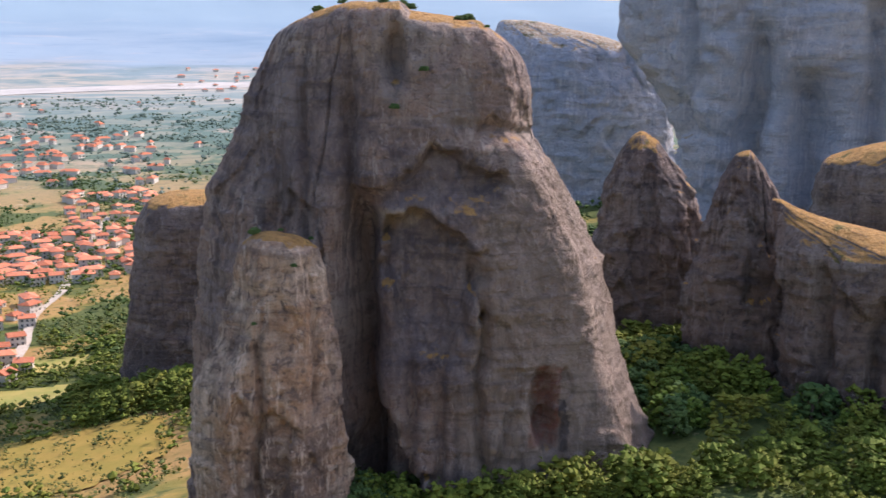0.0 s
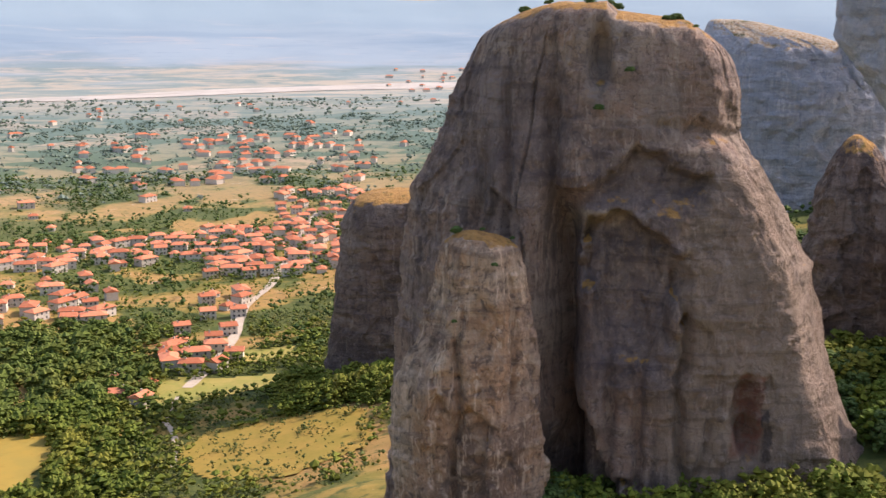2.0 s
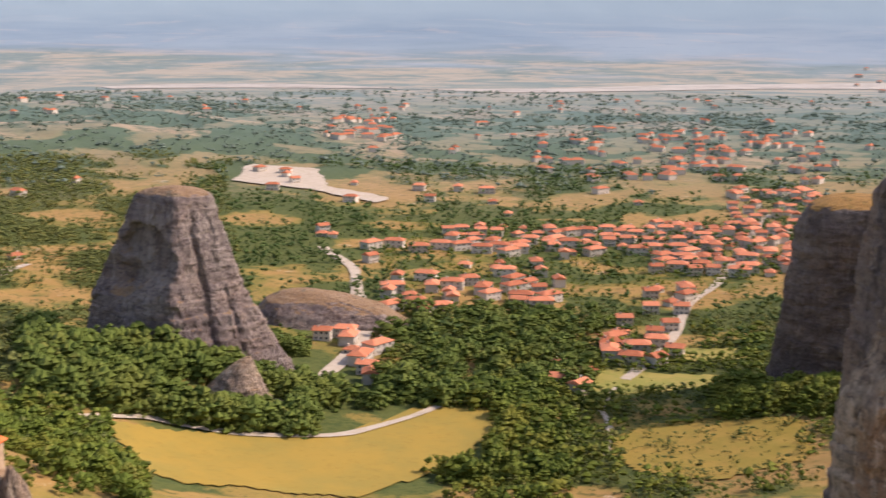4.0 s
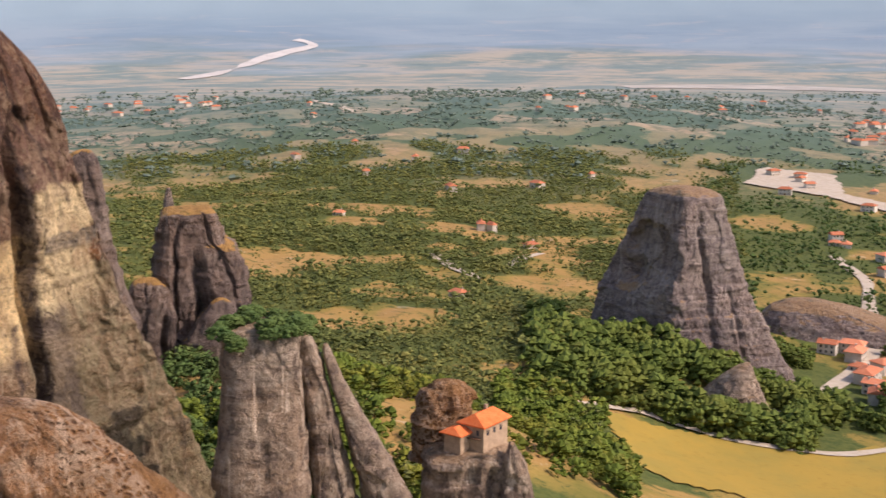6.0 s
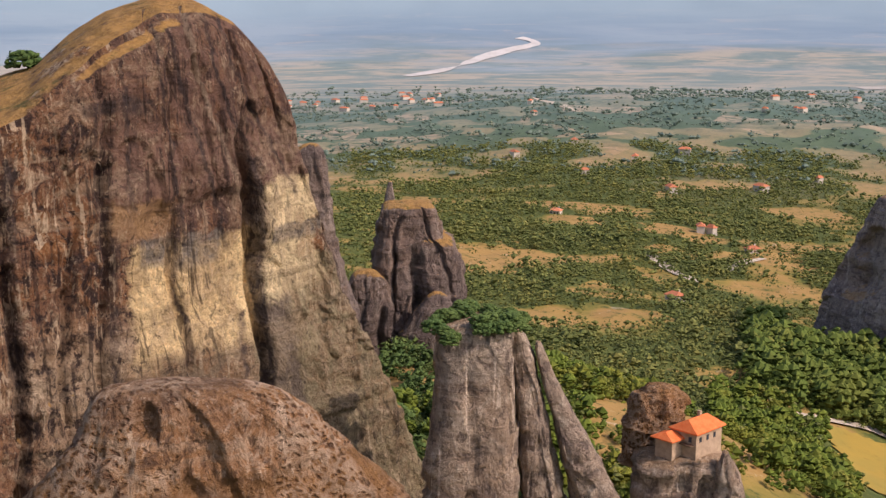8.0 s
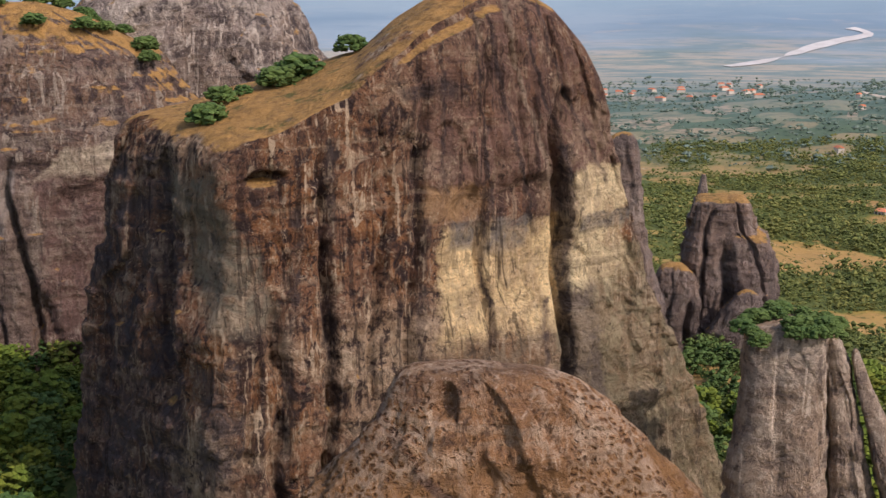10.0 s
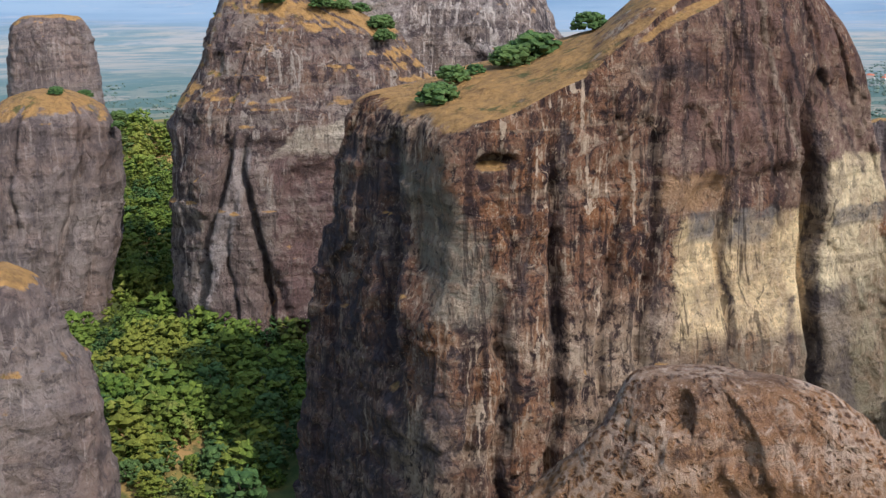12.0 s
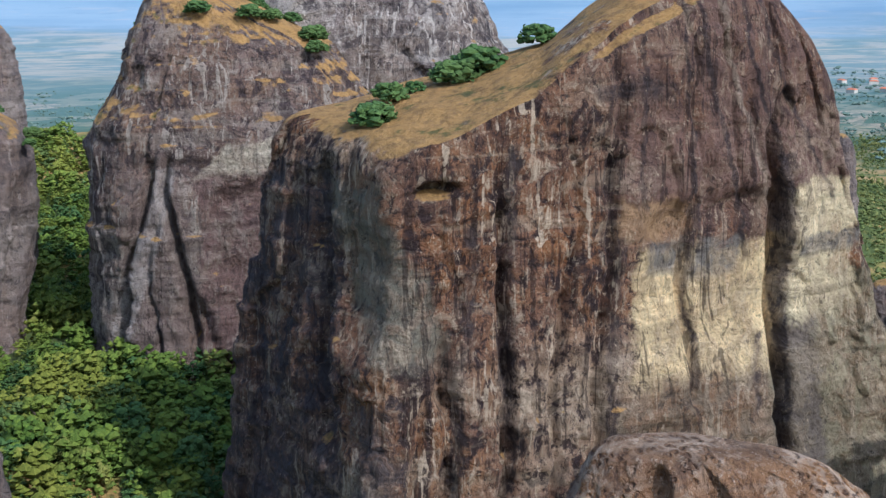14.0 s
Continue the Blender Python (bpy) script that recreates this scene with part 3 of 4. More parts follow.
def rock(label, az, d, levels, depth, material, seed, box=0.7, shear=0.0, rise=0.0, flute=2.2, ledge=1.0, grain=0.8, cracks=(), caves=(), nu=220, nz=150, back=0.0, plan=(), block=1.0, tops=(), joints=0, planed=(), alcoves=()):
    """One rock tower. levels: height, left and right edge, in metres across its face; depth: half its thickness;
    plan: corners of its outline from above (across, away), else a rounded block;
    tops: how much the crown lies higher or lower along the face; joints: number of chance clefts;
    rise: how far the top climbs away from the face; cracks: place, lean, width, depth, lowest, highest;
    alcoves: arched hollows: left, right, lowest, highest, depth."""
    lv = np.array(levels, float)
    nu = int(nu * 0.76)
    run = np.concatenate([[0], np.cumsum(np.hypot(np.diff(lv[:, 0]), np.diff(lv[:, 2] - lv[:, 1]) * 0.5))])
    s = np.linspace(0, run[-1], nz)
    z0, left, right = (np.interp(s, run, lv[:, k]) for k in range(3))
    kern = np.ones(5) / 5
    for v in (z0, left, right):
        v[2:-2] = np.convolve(v, kern, "valid")
    base_z = lv[0, 0]
    half, mid = (right - left) / 2, (right + left) / 2
    steep = np.abs(np.gradient(z0)) / (np.hypot(np.gradient(z0), np.gradient(half)) + 1e-6)
    wide = half.max()
    th = np.linspace(0, 2 * np.pi, nu, endpoint=False)
    th = th - 0.5 * np.cos(th)
    ct, st = np.cos(th), np.sin(th)
    cb, sb = np.sign(ct) * np.abs(ct)**box, np.sign(st) * np.abs(st)**box
    if plan:
        ring = np.array(plan + plan[:1], float)
        share = np.where((ring[:-1, 1] + ring[1:, 1]) < 0.75, 1.0, 0.4)
        at = np.concatenate([[0], np.cumsum(np.hypot(*np.diff(ring, axis=0).T) * share)])
        q = np.linspace(0, at[-1], nu, endpoint=False)
        cb, sb = np.interp(q, at, ring[:, 0]), np.interp(q, at, ring[:, 1])
        k = max(3, nu // 48)
        kern = np.ones(2 * k + 1) / (2 * k + 1)
        cb, sb = (np.convolve(np.concatenate([v[-k:], v, v[:k]]), kern, "valid") for v in (cb, sb))
        tu, tw = np.gradient(cb) * wide, np.gradient(sb) * depth
        tl = np.hypot(tu, tw) + 1e-9
        ct, st = tw / tl, -tu / tl
    hd = depth * (half / wide)**0.75
    u = mid[:, None] + half[:, None] * cb
    w = hd[:, None] * sb
    zz = np.repeat(z0[:, None], nu, 1)
    scale = (np.clip(half / wide * 1.6, 0.08, 1.0) * np.clip(steep * 1.15 - 0.1, 0.06, 1.0))[:, None]
    so = seed * 13.7
    f1 = fbm(u / 26 + so, w / 26, zz / 95, 3, seed) - 0.5
    f2 = fbm(u / 7.5 + so, w / 7.5, zz / 26, 3, seed + 7) - 0.5
    f3 = fbm(u / 46 + so, w / 46, zz / 46, 3, seed + 3) - 0.5
    bed = fbm(u / 60 + so, w / 60, zz / 4.2, 3, seed + 5) - 0.5
    fine = fbm(u / 2.4, w / 2.4, zz / 2.6, 3, seed + 8) - 0.5
    layer = zz / 7.5 + 2.2 * fbm(u / 50 + so, w / 50, zz / 30, 3, seed + 21)
    step = (layer - np.floor(layer))**2 * np.clip(fbm(u / 22, w / 22, zz / 9 + so, 2, seed + 23) * 4 - 1.6, 0, 1)
    push = scale * (flute * (2.2 * f1 + 0.5 * f2) + flute * 2.6 * f3 + ledge * (1.3 * np.abs(bed) + 0.9 * step) + grain * 1.1 * fine)
    arc = np.cumsum(np.hypot(np.diff(cb, append=cb[0]) * wide, np.diff(sb, append=sb[0]) * depth))[None, :] + 0 * zz
    for wid, tall, amount, sd2 in ((19.0, 42.0, 2.6, 1), (7.0, 9.0, 1.0, 2), (21.0, 4.6, 1.0, 3), (3.0, 2.4, 0.4, 4)):
        iu = np.floor(arc / wid + (fbm(zz / 26 + so, arc / 40, 0 * zz, 3, seed + 11 + sd2) - 0.5) * 2.4).astype(np.int64)
        iz = np.floor(zz / tall + TABLE[(iu * 7919 + seed * 31) & 65535] * 5 + (fbm(u / 15, w / 15, zz / 50, 3, seed + 15 + sd2) - 0.5) * 2.0).astype(np.int64)
        push = push + block * scale * amount * (TABLE[(iu * 92821 + iz * 68917 + seed * 131 + sd2 * 977) & 65535] - 0.5)
    jr = np.random.RandomState(seed)
    for _ in range(int(joints * 0.4)):
        ja, jw, jd, za = jr.uniform(0, arc.max()), jr.uniform(0.5, 1.3), jr.uniform(1.2, 3.6), jr.uniform(base_z, lv[-1, 0] - 20)
        zb = za + jr.uniform(25, 110)
        wob = (fbm(zz / 16 + ja, 0 * zz, 0 * zz, 3, seed + 1) - 0.5) * 7
        push = push - scale * jd * np.clip((zz - za) / 5, 0, 1) * np.clip((zb - zz) / 5, 0, 1) * np.exp(-((arc - ja - wob) / jw)**2)
    for (ua, ub, za, zb) in planed:
        m = np.clip((u - ua) / 3, 0, 1) * np.clip((ub - u) / 3, 0, 1) * np.clip((zz - za) / 3, 0, 1) * np.clip((zb - zz) / 2, 0, 1)
        push = push * (1 - 0.75 * m)
    front = np.clip(-st * 3, 0, 1)[None, :]
    for (cu, lean, cw, cd, za, zb) in cracks:
        wob = (fbm(zz / 14 + cu, 0 * zz, 0 * zz, 3, seed) - 0.5) * 5
        fade = np.clip((zz - za) / 6, 0, 1) * np.clip((zb - zz) / 16, 0, 1)**0.7
        push = push - front * fade * cd * np.exp(-((u - cu - lean * (zz - za) - wob) / cw)**2)
    for (cu, cz, cw, ch, cd) in caves:
        push = push - front * cd * np.exp(-(((u - cu) / cw)**2 + ((zz - cz) / ch)**2)**2)
    for (ua, ub, za, zb, cd) in alcoves:
        wu = u + (fbm(u / 9, zz / 12, 0 * u, 4, seed + 31) - 0.5) * 0.75 * min(22, ub - ua)
        wz = zz + (fbm(u / 8, zz / 14, 0 * u, 4, seed + 32) - 0.5) * 0.5 * min(30, zb - za)
        across = (wu - (ua + ub) / 2) / ((ub - ua) / 2)
        roof = zb - (zb - za) * 0.35 * across**2
        m = np.clip((1 - np.abs(across)) * 3, 0, 1) * np.clip((roof - wz) / 3.5, 0, 1) * np.clip((wz - za) / ((zb - za) * 0.5), 0, 1)
        push = push - front * cd * m * m * (3 - 2 * m)
    u = u + push * ct[None, :]
    w = w + push * st[None, :]
    if tops:
        tu = np.array(tops, float)
        lift = np.clip((zz - (lv[-1, 0] - 75)) / 75, 0, 1)**1.5
        zz = zz + lift * np.interp(u, tu[:, 0], tu[:, 1])
    top = np.clip((zz - base_z) / (lv[-1, 0] - base_z), 0, 1)**6
    zz = zz + top * rise * w / max(depth, 1) + top * 1.6 * (fbm(u / 9, w / 9, 0 * u, 3, seed + 2) - 0.5)
    w = w + shear * u + back
    verts = np.stack([u, w, zz], -1).reshape(-1, 3)
    verts = np.concatenate([verts, [verts[-nu:].mean(0)]])
    i, j = np.meshgrid(np.arange(nz - 1), np.arange(nu), indexing="ij")
    k = (j + 1) % nu
    quads = np.stack([i * nu + j, i * nu + k, (i + 1) * nu + k, (i + 1) * nu + j], -1).reshape(-1, 4).tolist()
    tip = nz * nu
    cap = [((nz - 1) * nu + a, (nz - 1) * nu + (a + 1) % nu, tip) for a in range(nu)]
    x, y = polar(az, d)
    flat = np.nonzero(steep < 0.5)[0]
    first = int(flat[flat > nz // 2].min()) if (flat > nz // 2).any() else nz - 4
    body, head = quads[:first * nu], quads[first * nu:] + cap
    low = first * nu
    ob = new("rock_tower", mesh_from("rock_tower", verts[:low + nu], body, material, True))
    crown = new("crown", mesh_from("crown", verts[low:], [[q - low for q in f] for f in head], material, True))
    crown.parent = ob
    tagged(crown, "weathered top with dry grass")
    ob.matrix_world = pose(x, y, 0, 0, 0, az)
    c, sn = math.cos(radians(az)), math.sin(radians(az))
    for f in (-0.6, 0.0, 0.6):
        uu = mid[0] + f * half[0]
        ww = back + shear * uu
        FOOTPRINTS.append((x + c * uu - sn * ww, y + sn * uu + c * ww, max(depth, half[0] * 0.5) + 3))
    out = np.array(ob.matrix_world)
    CRESTS.append((verts @ out[:3, :3].T + out[:3, 3])[nz * nu // 2:])
    return tagged(ob, label, "rock", group="rock towers")


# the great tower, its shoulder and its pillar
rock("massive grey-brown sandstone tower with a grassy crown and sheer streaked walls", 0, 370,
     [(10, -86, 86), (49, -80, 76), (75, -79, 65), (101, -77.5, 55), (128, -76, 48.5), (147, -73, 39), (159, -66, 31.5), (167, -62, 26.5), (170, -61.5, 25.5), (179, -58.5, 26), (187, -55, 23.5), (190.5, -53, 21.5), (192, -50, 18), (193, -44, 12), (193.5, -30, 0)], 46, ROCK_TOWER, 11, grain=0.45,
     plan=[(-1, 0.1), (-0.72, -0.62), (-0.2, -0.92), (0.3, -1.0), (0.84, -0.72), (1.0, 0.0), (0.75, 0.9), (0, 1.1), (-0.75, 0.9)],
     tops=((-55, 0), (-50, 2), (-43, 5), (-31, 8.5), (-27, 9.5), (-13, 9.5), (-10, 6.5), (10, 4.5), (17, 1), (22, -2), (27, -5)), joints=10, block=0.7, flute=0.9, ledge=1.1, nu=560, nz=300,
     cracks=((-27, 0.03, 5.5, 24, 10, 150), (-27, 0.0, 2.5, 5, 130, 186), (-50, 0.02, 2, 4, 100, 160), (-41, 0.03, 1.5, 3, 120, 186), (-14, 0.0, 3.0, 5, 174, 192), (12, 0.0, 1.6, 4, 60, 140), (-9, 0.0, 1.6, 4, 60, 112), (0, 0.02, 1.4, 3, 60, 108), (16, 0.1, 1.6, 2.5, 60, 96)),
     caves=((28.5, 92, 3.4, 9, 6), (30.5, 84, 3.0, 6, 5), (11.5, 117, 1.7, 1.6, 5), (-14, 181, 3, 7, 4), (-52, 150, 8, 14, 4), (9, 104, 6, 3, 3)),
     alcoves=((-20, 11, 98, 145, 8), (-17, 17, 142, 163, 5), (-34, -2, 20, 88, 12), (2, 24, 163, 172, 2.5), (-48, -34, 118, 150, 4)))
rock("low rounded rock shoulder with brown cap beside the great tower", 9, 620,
     [(-15, -66, 16), (41, -61, 8), (71, -57, 5), (98, -54.5, 0), (107, -49, -5), (111, -40, -18), (112, -31, -26)], 34, ROCK_SHADE, 12, flute=1.6, box=0.55, joints=6, nu=200, nz=120)
rock("slender rock pillar with a jagged grassy top before the great tower", 7, 325,
     [(20, -29, 20), (70, -27, 16), (87, -28.3, 14), (100, -28.3, 12.8), (115, -20, 11.4), (130, -15.8, 8.8), (138, -14.6, 6.5), (141, -12, 3), (142.5, -9, -4), (142.8, -7, -6)],
     14, ROCK, 13, joints=3, flute=0.8, grain=1.0, block=0.7, nu=240, nz=160, plan=[(-1, 0.1), (-0.5, -0.85), (0.35, -1.0), (1.0, -0.1), (0.8, 1), (-0.8, 1)],
     cracks=((-10, 0.02, 1.0, 3, 60, 125), (4, 0.0, 0.8, 2, 90, 138)), alcoves=((-20, 2, 40, 102, 3), (-6, 3, 104, 128, 1.5)))
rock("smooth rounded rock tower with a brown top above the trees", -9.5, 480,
     [(40, -22, 30), (86, -19, 26), (118, -17.5, 22.4), (140, -16, 16), (149, -12, 8), (153.5, -8, 0), (154.5, -5, -2)], 22, ROCK_SHADE, 14, joints=6, flute=1.6, block=1.6, ledge=1.6, nu=200, nz=130, tops=((-22, -8), (-10, 0), (-4, 2), (2, 1), (8, -4), (20, -9)))
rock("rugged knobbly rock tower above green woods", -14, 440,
     [(40, -18, 26), (73, -15, 21), (95, -17, 19.5), (110, -17, 19), (125, -14, 15), (140, -10.6, 10.4), (148, -8, 7), (152.5, -4, 3), (153, -2, 1)], 18, ROCK_SHADE, 15, joints=8, flute=2.2, block=1.8, ledge=1.6, nu=200, nz=130, tops=((-14, -5), (-6, 2), (-1, 2), (3, -2), (10, -7)))
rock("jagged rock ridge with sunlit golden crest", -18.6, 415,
     [(35, -24, 60), (61, -20, 55), (92, -21, 50), (115, -24, 46), (126, -26, 40), (132, -25, 10), (137, -26, -14), (141, -27, -22), (141.5, -26, -24)], 22, ROCK_SHADE, 16, joints=8, flute=2.4, block=1.8, ledge=1.8, nu=240, nz=130,
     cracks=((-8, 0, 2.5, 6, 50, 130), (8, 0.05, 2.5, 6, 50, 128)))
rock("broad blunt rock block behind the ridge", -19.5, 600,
     [(50, -34, 60), (94, -31, 56), (125, -30, 54), (136, -26, 50), (142, -10, 44), (145, 5, 30), (145.5, 12, 20)], 30, ROCK_SHADE, 17, flute=1.8, nu=160, nz=90)
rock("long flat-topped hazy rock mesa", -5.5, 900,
     [(60, -90, 84), (90, -80, 78), (130, -72, 76), (150, -66, 70), (165, -60, 58), (176, -56, 50), (184, -52, 30), (190, -50, 2), (195, -48, -20), (195.5, -44, -34)], 50, ROCK_HAZE, 18, joints=10, block=1.8, flute=2.4, ledge=1.8, nu=190, nz=100)
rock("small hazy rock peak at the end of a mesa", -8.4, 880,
     [(80, -14, 22), (140, -10, 16), (165, -8, 9), (180, -5, 4), (186, -2, 1)], 14, ROCK_HAZE, 19, flute=1.2, nu=100, nz=70)
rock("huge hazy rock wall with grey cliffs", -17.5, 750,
     [(60, -80, 110), (123, -88, 105), (150, -98, 103), (165, -106, 102), (187, -122, 100), (203, -122, 97), (220, -118, 92), (236, -106, 82), (246, -80, 62), (250, -30, 30)], 60, ROCK_HAZE, 20, box=0.6, flute=3.0, ledge=1.6, block=2.0, nu=220, nz=110,
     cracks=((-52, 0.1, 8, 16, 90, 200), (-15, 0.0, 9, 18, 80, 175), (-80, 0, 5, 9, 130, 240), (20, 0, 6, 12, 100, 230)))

# the lone butte by the village
rock("lone grey butte with a dark overhung face and pale lit flank", 36.5, 640,
     [(-5, -128, 4), (6, -126, -6), (27, -121, -19), (48, -114, -31), (62, -108.5, -37), (77, -100.6, -41), (92, -94, -45.5), (99, -91, -47), (104, -88, -49), (106, -83, -54), (107, -76, -62)],
     38, ROCK_BARE, 21, joints=0, plan=[(-1, 0.3), (-0.5, -0.4), (0.05, -1.0), (0.14, -0.98), (1.0, 0.1), (0.6, 1.0), (-0.5, 0.9)], flute=0.55, block=0.8, ledge=1.4, nu=360, nz=170, caves=((-98, 62, 10, 8, 4),),
     cracks=((-44, -0.18, 1.2, 3, 6, 100), (-30, -0.3, 1.0, 1.6, 6, 60)), alcoves=((-98, -66, 46, 92, 6),))
rock("low pale rock foot at the edge of woods", 39.6, 572,
     [(-6, -30, 22), (10, -25, 14), (20, -20, 9), (28, -12, 6), (34, -4, 4), (36, 0, 3)], 16, ROCK_PALE, 22, box=0.9, flute=0.8, nu=160, nz=80)
rock("long low grey rock whaleback beside the butte", 35.8, 745,
     [(-6, -50, 60), (8, -46, 50), (17, -42, 36), (23, -36, 18), (27.5, -26, -4), (28.5, -20, -12)], 26, ROCK_BARE, 23, flute=1.0, nu=140, nz=60)

# fins, the hermitage rock and the stacks on the hill
rock("upright grey rock slab with shrubs on its crest", 61.6, 250,
     [(50, -17, 8), (96, -13.6, 5.6), (108, -12.6, 5.3), (119, -11.8, 5), (128, -11.2, 4.8), (132, -10.8, 4.5), (134, -10, 4.2), (135, -8, 3.4), (135.6, -5, 1)], 13, ROCK_PALE, 31, box=0.5, flute=0.7, grain=1.0, block=0.8, nu=240, nz=160, cracks=((-4, 0, 0.6, 1.4, 70, 130),), planed=((-13, 6, 60, 134),))
rock("narrow leaning rock fin split by dark clefts", 61.6, 252,
     [(50, 8, 24), (96, 7, 15.4), (108, 6.4, 13), (118, 5.8, 10.8), (126, 5, 9), (130.5, 4.4, 7.6), (132.6, 4.6, 6.4), (132.8, 5, 6)], 12, ROCK_PALE, 32, box=0.55, flute=0.5, block=0.6, nu=200, nz=150)
rock("narrow leaning rock fin split by dark clefts", 61.6, 251,
     [(50, 24, 44), (96, 17.4, 27), (103, 15.8, 23.8), (111, 13.6, 19.6), (118, 11.8, 15.9), (125, 10, 12.6), (128.5, 9.3, 11), (129.8, 9.6, 10.4)], 12, ROCK_PALE, 33, box=0.55, flute=0.5, block=0.6, nu=200, nz=150)
rock("squat brown rock pedestal under an old hermitage", 52.0, 272,
     [(50, -15, 16), (86, -13, 12), (94, -12.4, 9.8), (98, -12.2, 8.4), (99.8, -11.5, 7.4), (100.6, -9, 5), (101, -4, 0)], 11.5, ROCK_PALE, 34, box=0.6, flute=1.1, ledge=1.0, grain=1.0, nu=200, nz=130, cracks=((3, 0, 1.2, 3, 60, 100),))
rock("rounded rock buttress below the hermitage wall", 50.4, 266,
     [(50, -4, 12), (85, -3.4, 5.6), (94, -2.8, 4), (100, -1.8, 2), (103, -0.8, 0.6), (103.3, -.4, .2)], 6, ROCK_PALE, 35, flute=0.6, nu=120, nz=90)
rock("pale stub of rock beside the hermitage", 53.6, 279,
     [(95, -7, 7), (106, -6, 6), (110.5, -5.2, 5), (113, -3.6, 3.4), (113.8, -1, 1.4)], 5, ROCK_MOUND, 36, flute=0.7, nu=100, nz=70)
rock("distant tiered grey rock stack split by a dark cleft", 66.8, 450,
     [(50, -6, 36), (84, -2, 32), (98, -3, 31), (108, -2, 29), (114, -1.6, 27), (116, -1, 23), (122, 0, 21), (126, 0.6, 20), (127.6, 2, 18.5), (128.2, 5, 15)], 15, ROCK_SHADE, 37, box=0.45, flute=0.4, joints=3, block=1.0, nu=220, nz=140,
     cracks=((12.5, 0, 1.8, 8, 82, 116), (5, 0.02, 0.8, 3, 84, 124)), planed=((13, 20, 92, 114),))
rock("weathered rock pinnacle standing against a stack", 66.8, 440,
     [(50, -22, 10), (84, -13, 5), (92, -12, 4.5), (99, -11.5, 3), (103.5, -10, 0), (105, -7, -3)], 10, ROCK_SHADE, 48, box=0.6, flute=0.8, nu=130, nz=90, cracks=((-2, 0.1, 1.2, 4, 60, 100),))
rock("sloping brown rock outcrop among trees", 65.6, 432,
     [(50, -14, 24), (84, 0, 20), (92, 4, 17), (97, 8, 14), (98, 10, 12)], 9, ROCK_SHADE, 49, flute=0.8, nu=110, nz=70)
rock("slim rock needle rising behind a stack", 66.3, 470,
     [(80, -4, 4), (120, -3, 3), (127, -2.2, 1.6), (131.5, -1.4, 1.0), (133, -0.7, 0.4)], 4, ROCK_SHADE, 50, flute=0.4, block=0.4, nu=70, nz=70)
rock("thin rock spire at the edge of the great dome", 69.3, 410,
     [(60, -20, 14), (100, -17, 8), (118, -15, 3), (136, -14, 0.4), (147, -13, -0.6), (153.5, -9, -1.2), (154.5, -6, -2.6)], 10, ROCK_SHADE, 38, flute=1.0, nu=120, nz=100)

# the great dome and its neighbours
rock("great brown sandstone dome with yellow scar, dark streaks and grassy saddle", 80, 255,
     [(20, -80, 104), (62, -75, 93), (77, -73.5, 87), (92, -72.5, 77), (110, -70.5, 69.5), (125, -68.5, 63.5), (140, -66, 58), (156, -62.5, 52.5), (166, -60.5, 48), (172, -59.5, 46.5), (175, -58, 45),
      (177, -54, 42), (178.5, -38, 34), (179.5, -16, 14), (180, -5, 4)], 46, ROCK_DOME, 41,
     plan=[(-1, 0.05), (-0.48, -1.0), (0.2, -0.35), (1.0, 0.62), (0.7, 1.2), (-0.5, 0.95)], rise=8, flute=0.45, ledge=1.0, grain=1.0, nu=640, nz=340, joints=6, block=0.7, planed=((6, 36, 122, 153), (-42, -26, 138, 166), (38, 50, 136, 162)),
     tops=((-62, -2), (-40, -1), (-22, 1), (-10, 5), (-2, 11), (6, 16), (16, 19.5), (24, 19), (32, 15), (39, 8), (45, 0), (50, -9), (56, -20)),
     cracks=((38.6, -0.05, 1.3, 7, 60, 168), (17.6, 0.0, 0.8, 2.2, 120, 162), (-14, -0.02, 1.0, 3.5, 90, 172), (-24, 0.0, 1.2, 3, 70, 150), (-45, 0.0, 2.0, 4, 120, 174), (1, 0.02, 1.0, 2.5, 70, 178),
             (28, -0.25, 0.55, 1.3, 150, 200), (44, -0.43, 0.55, 1.2, 158, 195), (19, -0.12, 0.5, 1.0, 152, 196), (37, -0.33, 0.55, 1.0, 158, 200), (-6, 0.03, 0.8, 2.2, 80, 168), (-33, 0.12, 0.8, 1.8, 90, 138)),
     caves=((-25.4, 168.7, 3.2, 1.3, 5), (22, 141, 17, 11, 3.0), (10, 178, 10, 1.6, 2.4), (-37, 152, 7, 10, 2.0)), alcoves=((7, 16.5, 146, 154, 1.6), (18.5, 35, 147, 155, 1.8)))
rock("rough brown rock mound with pocked crest and golden flank", 78, 154,
     [(60, -60, 60), (110, -38, 52), (134, -18, 33.6), (139.7, -12, 27), (145, -9, 22.5), (148, -7.5, 18.5), (149.6, -6, 15), (150.5, -4, 11), (150.9, 0, 6)], 17, ROCK_MOUND, 42, joints=5, box=0.9, flute=0.9, ledge=0.8, grain=3.6, block=1.6, nu=300, nz=180, back=8,
     caves=((0, 147, 1.6, 2.2, 2.0),), cracks=((12, 0.3, 0.7, 1.2, 134, 149),))
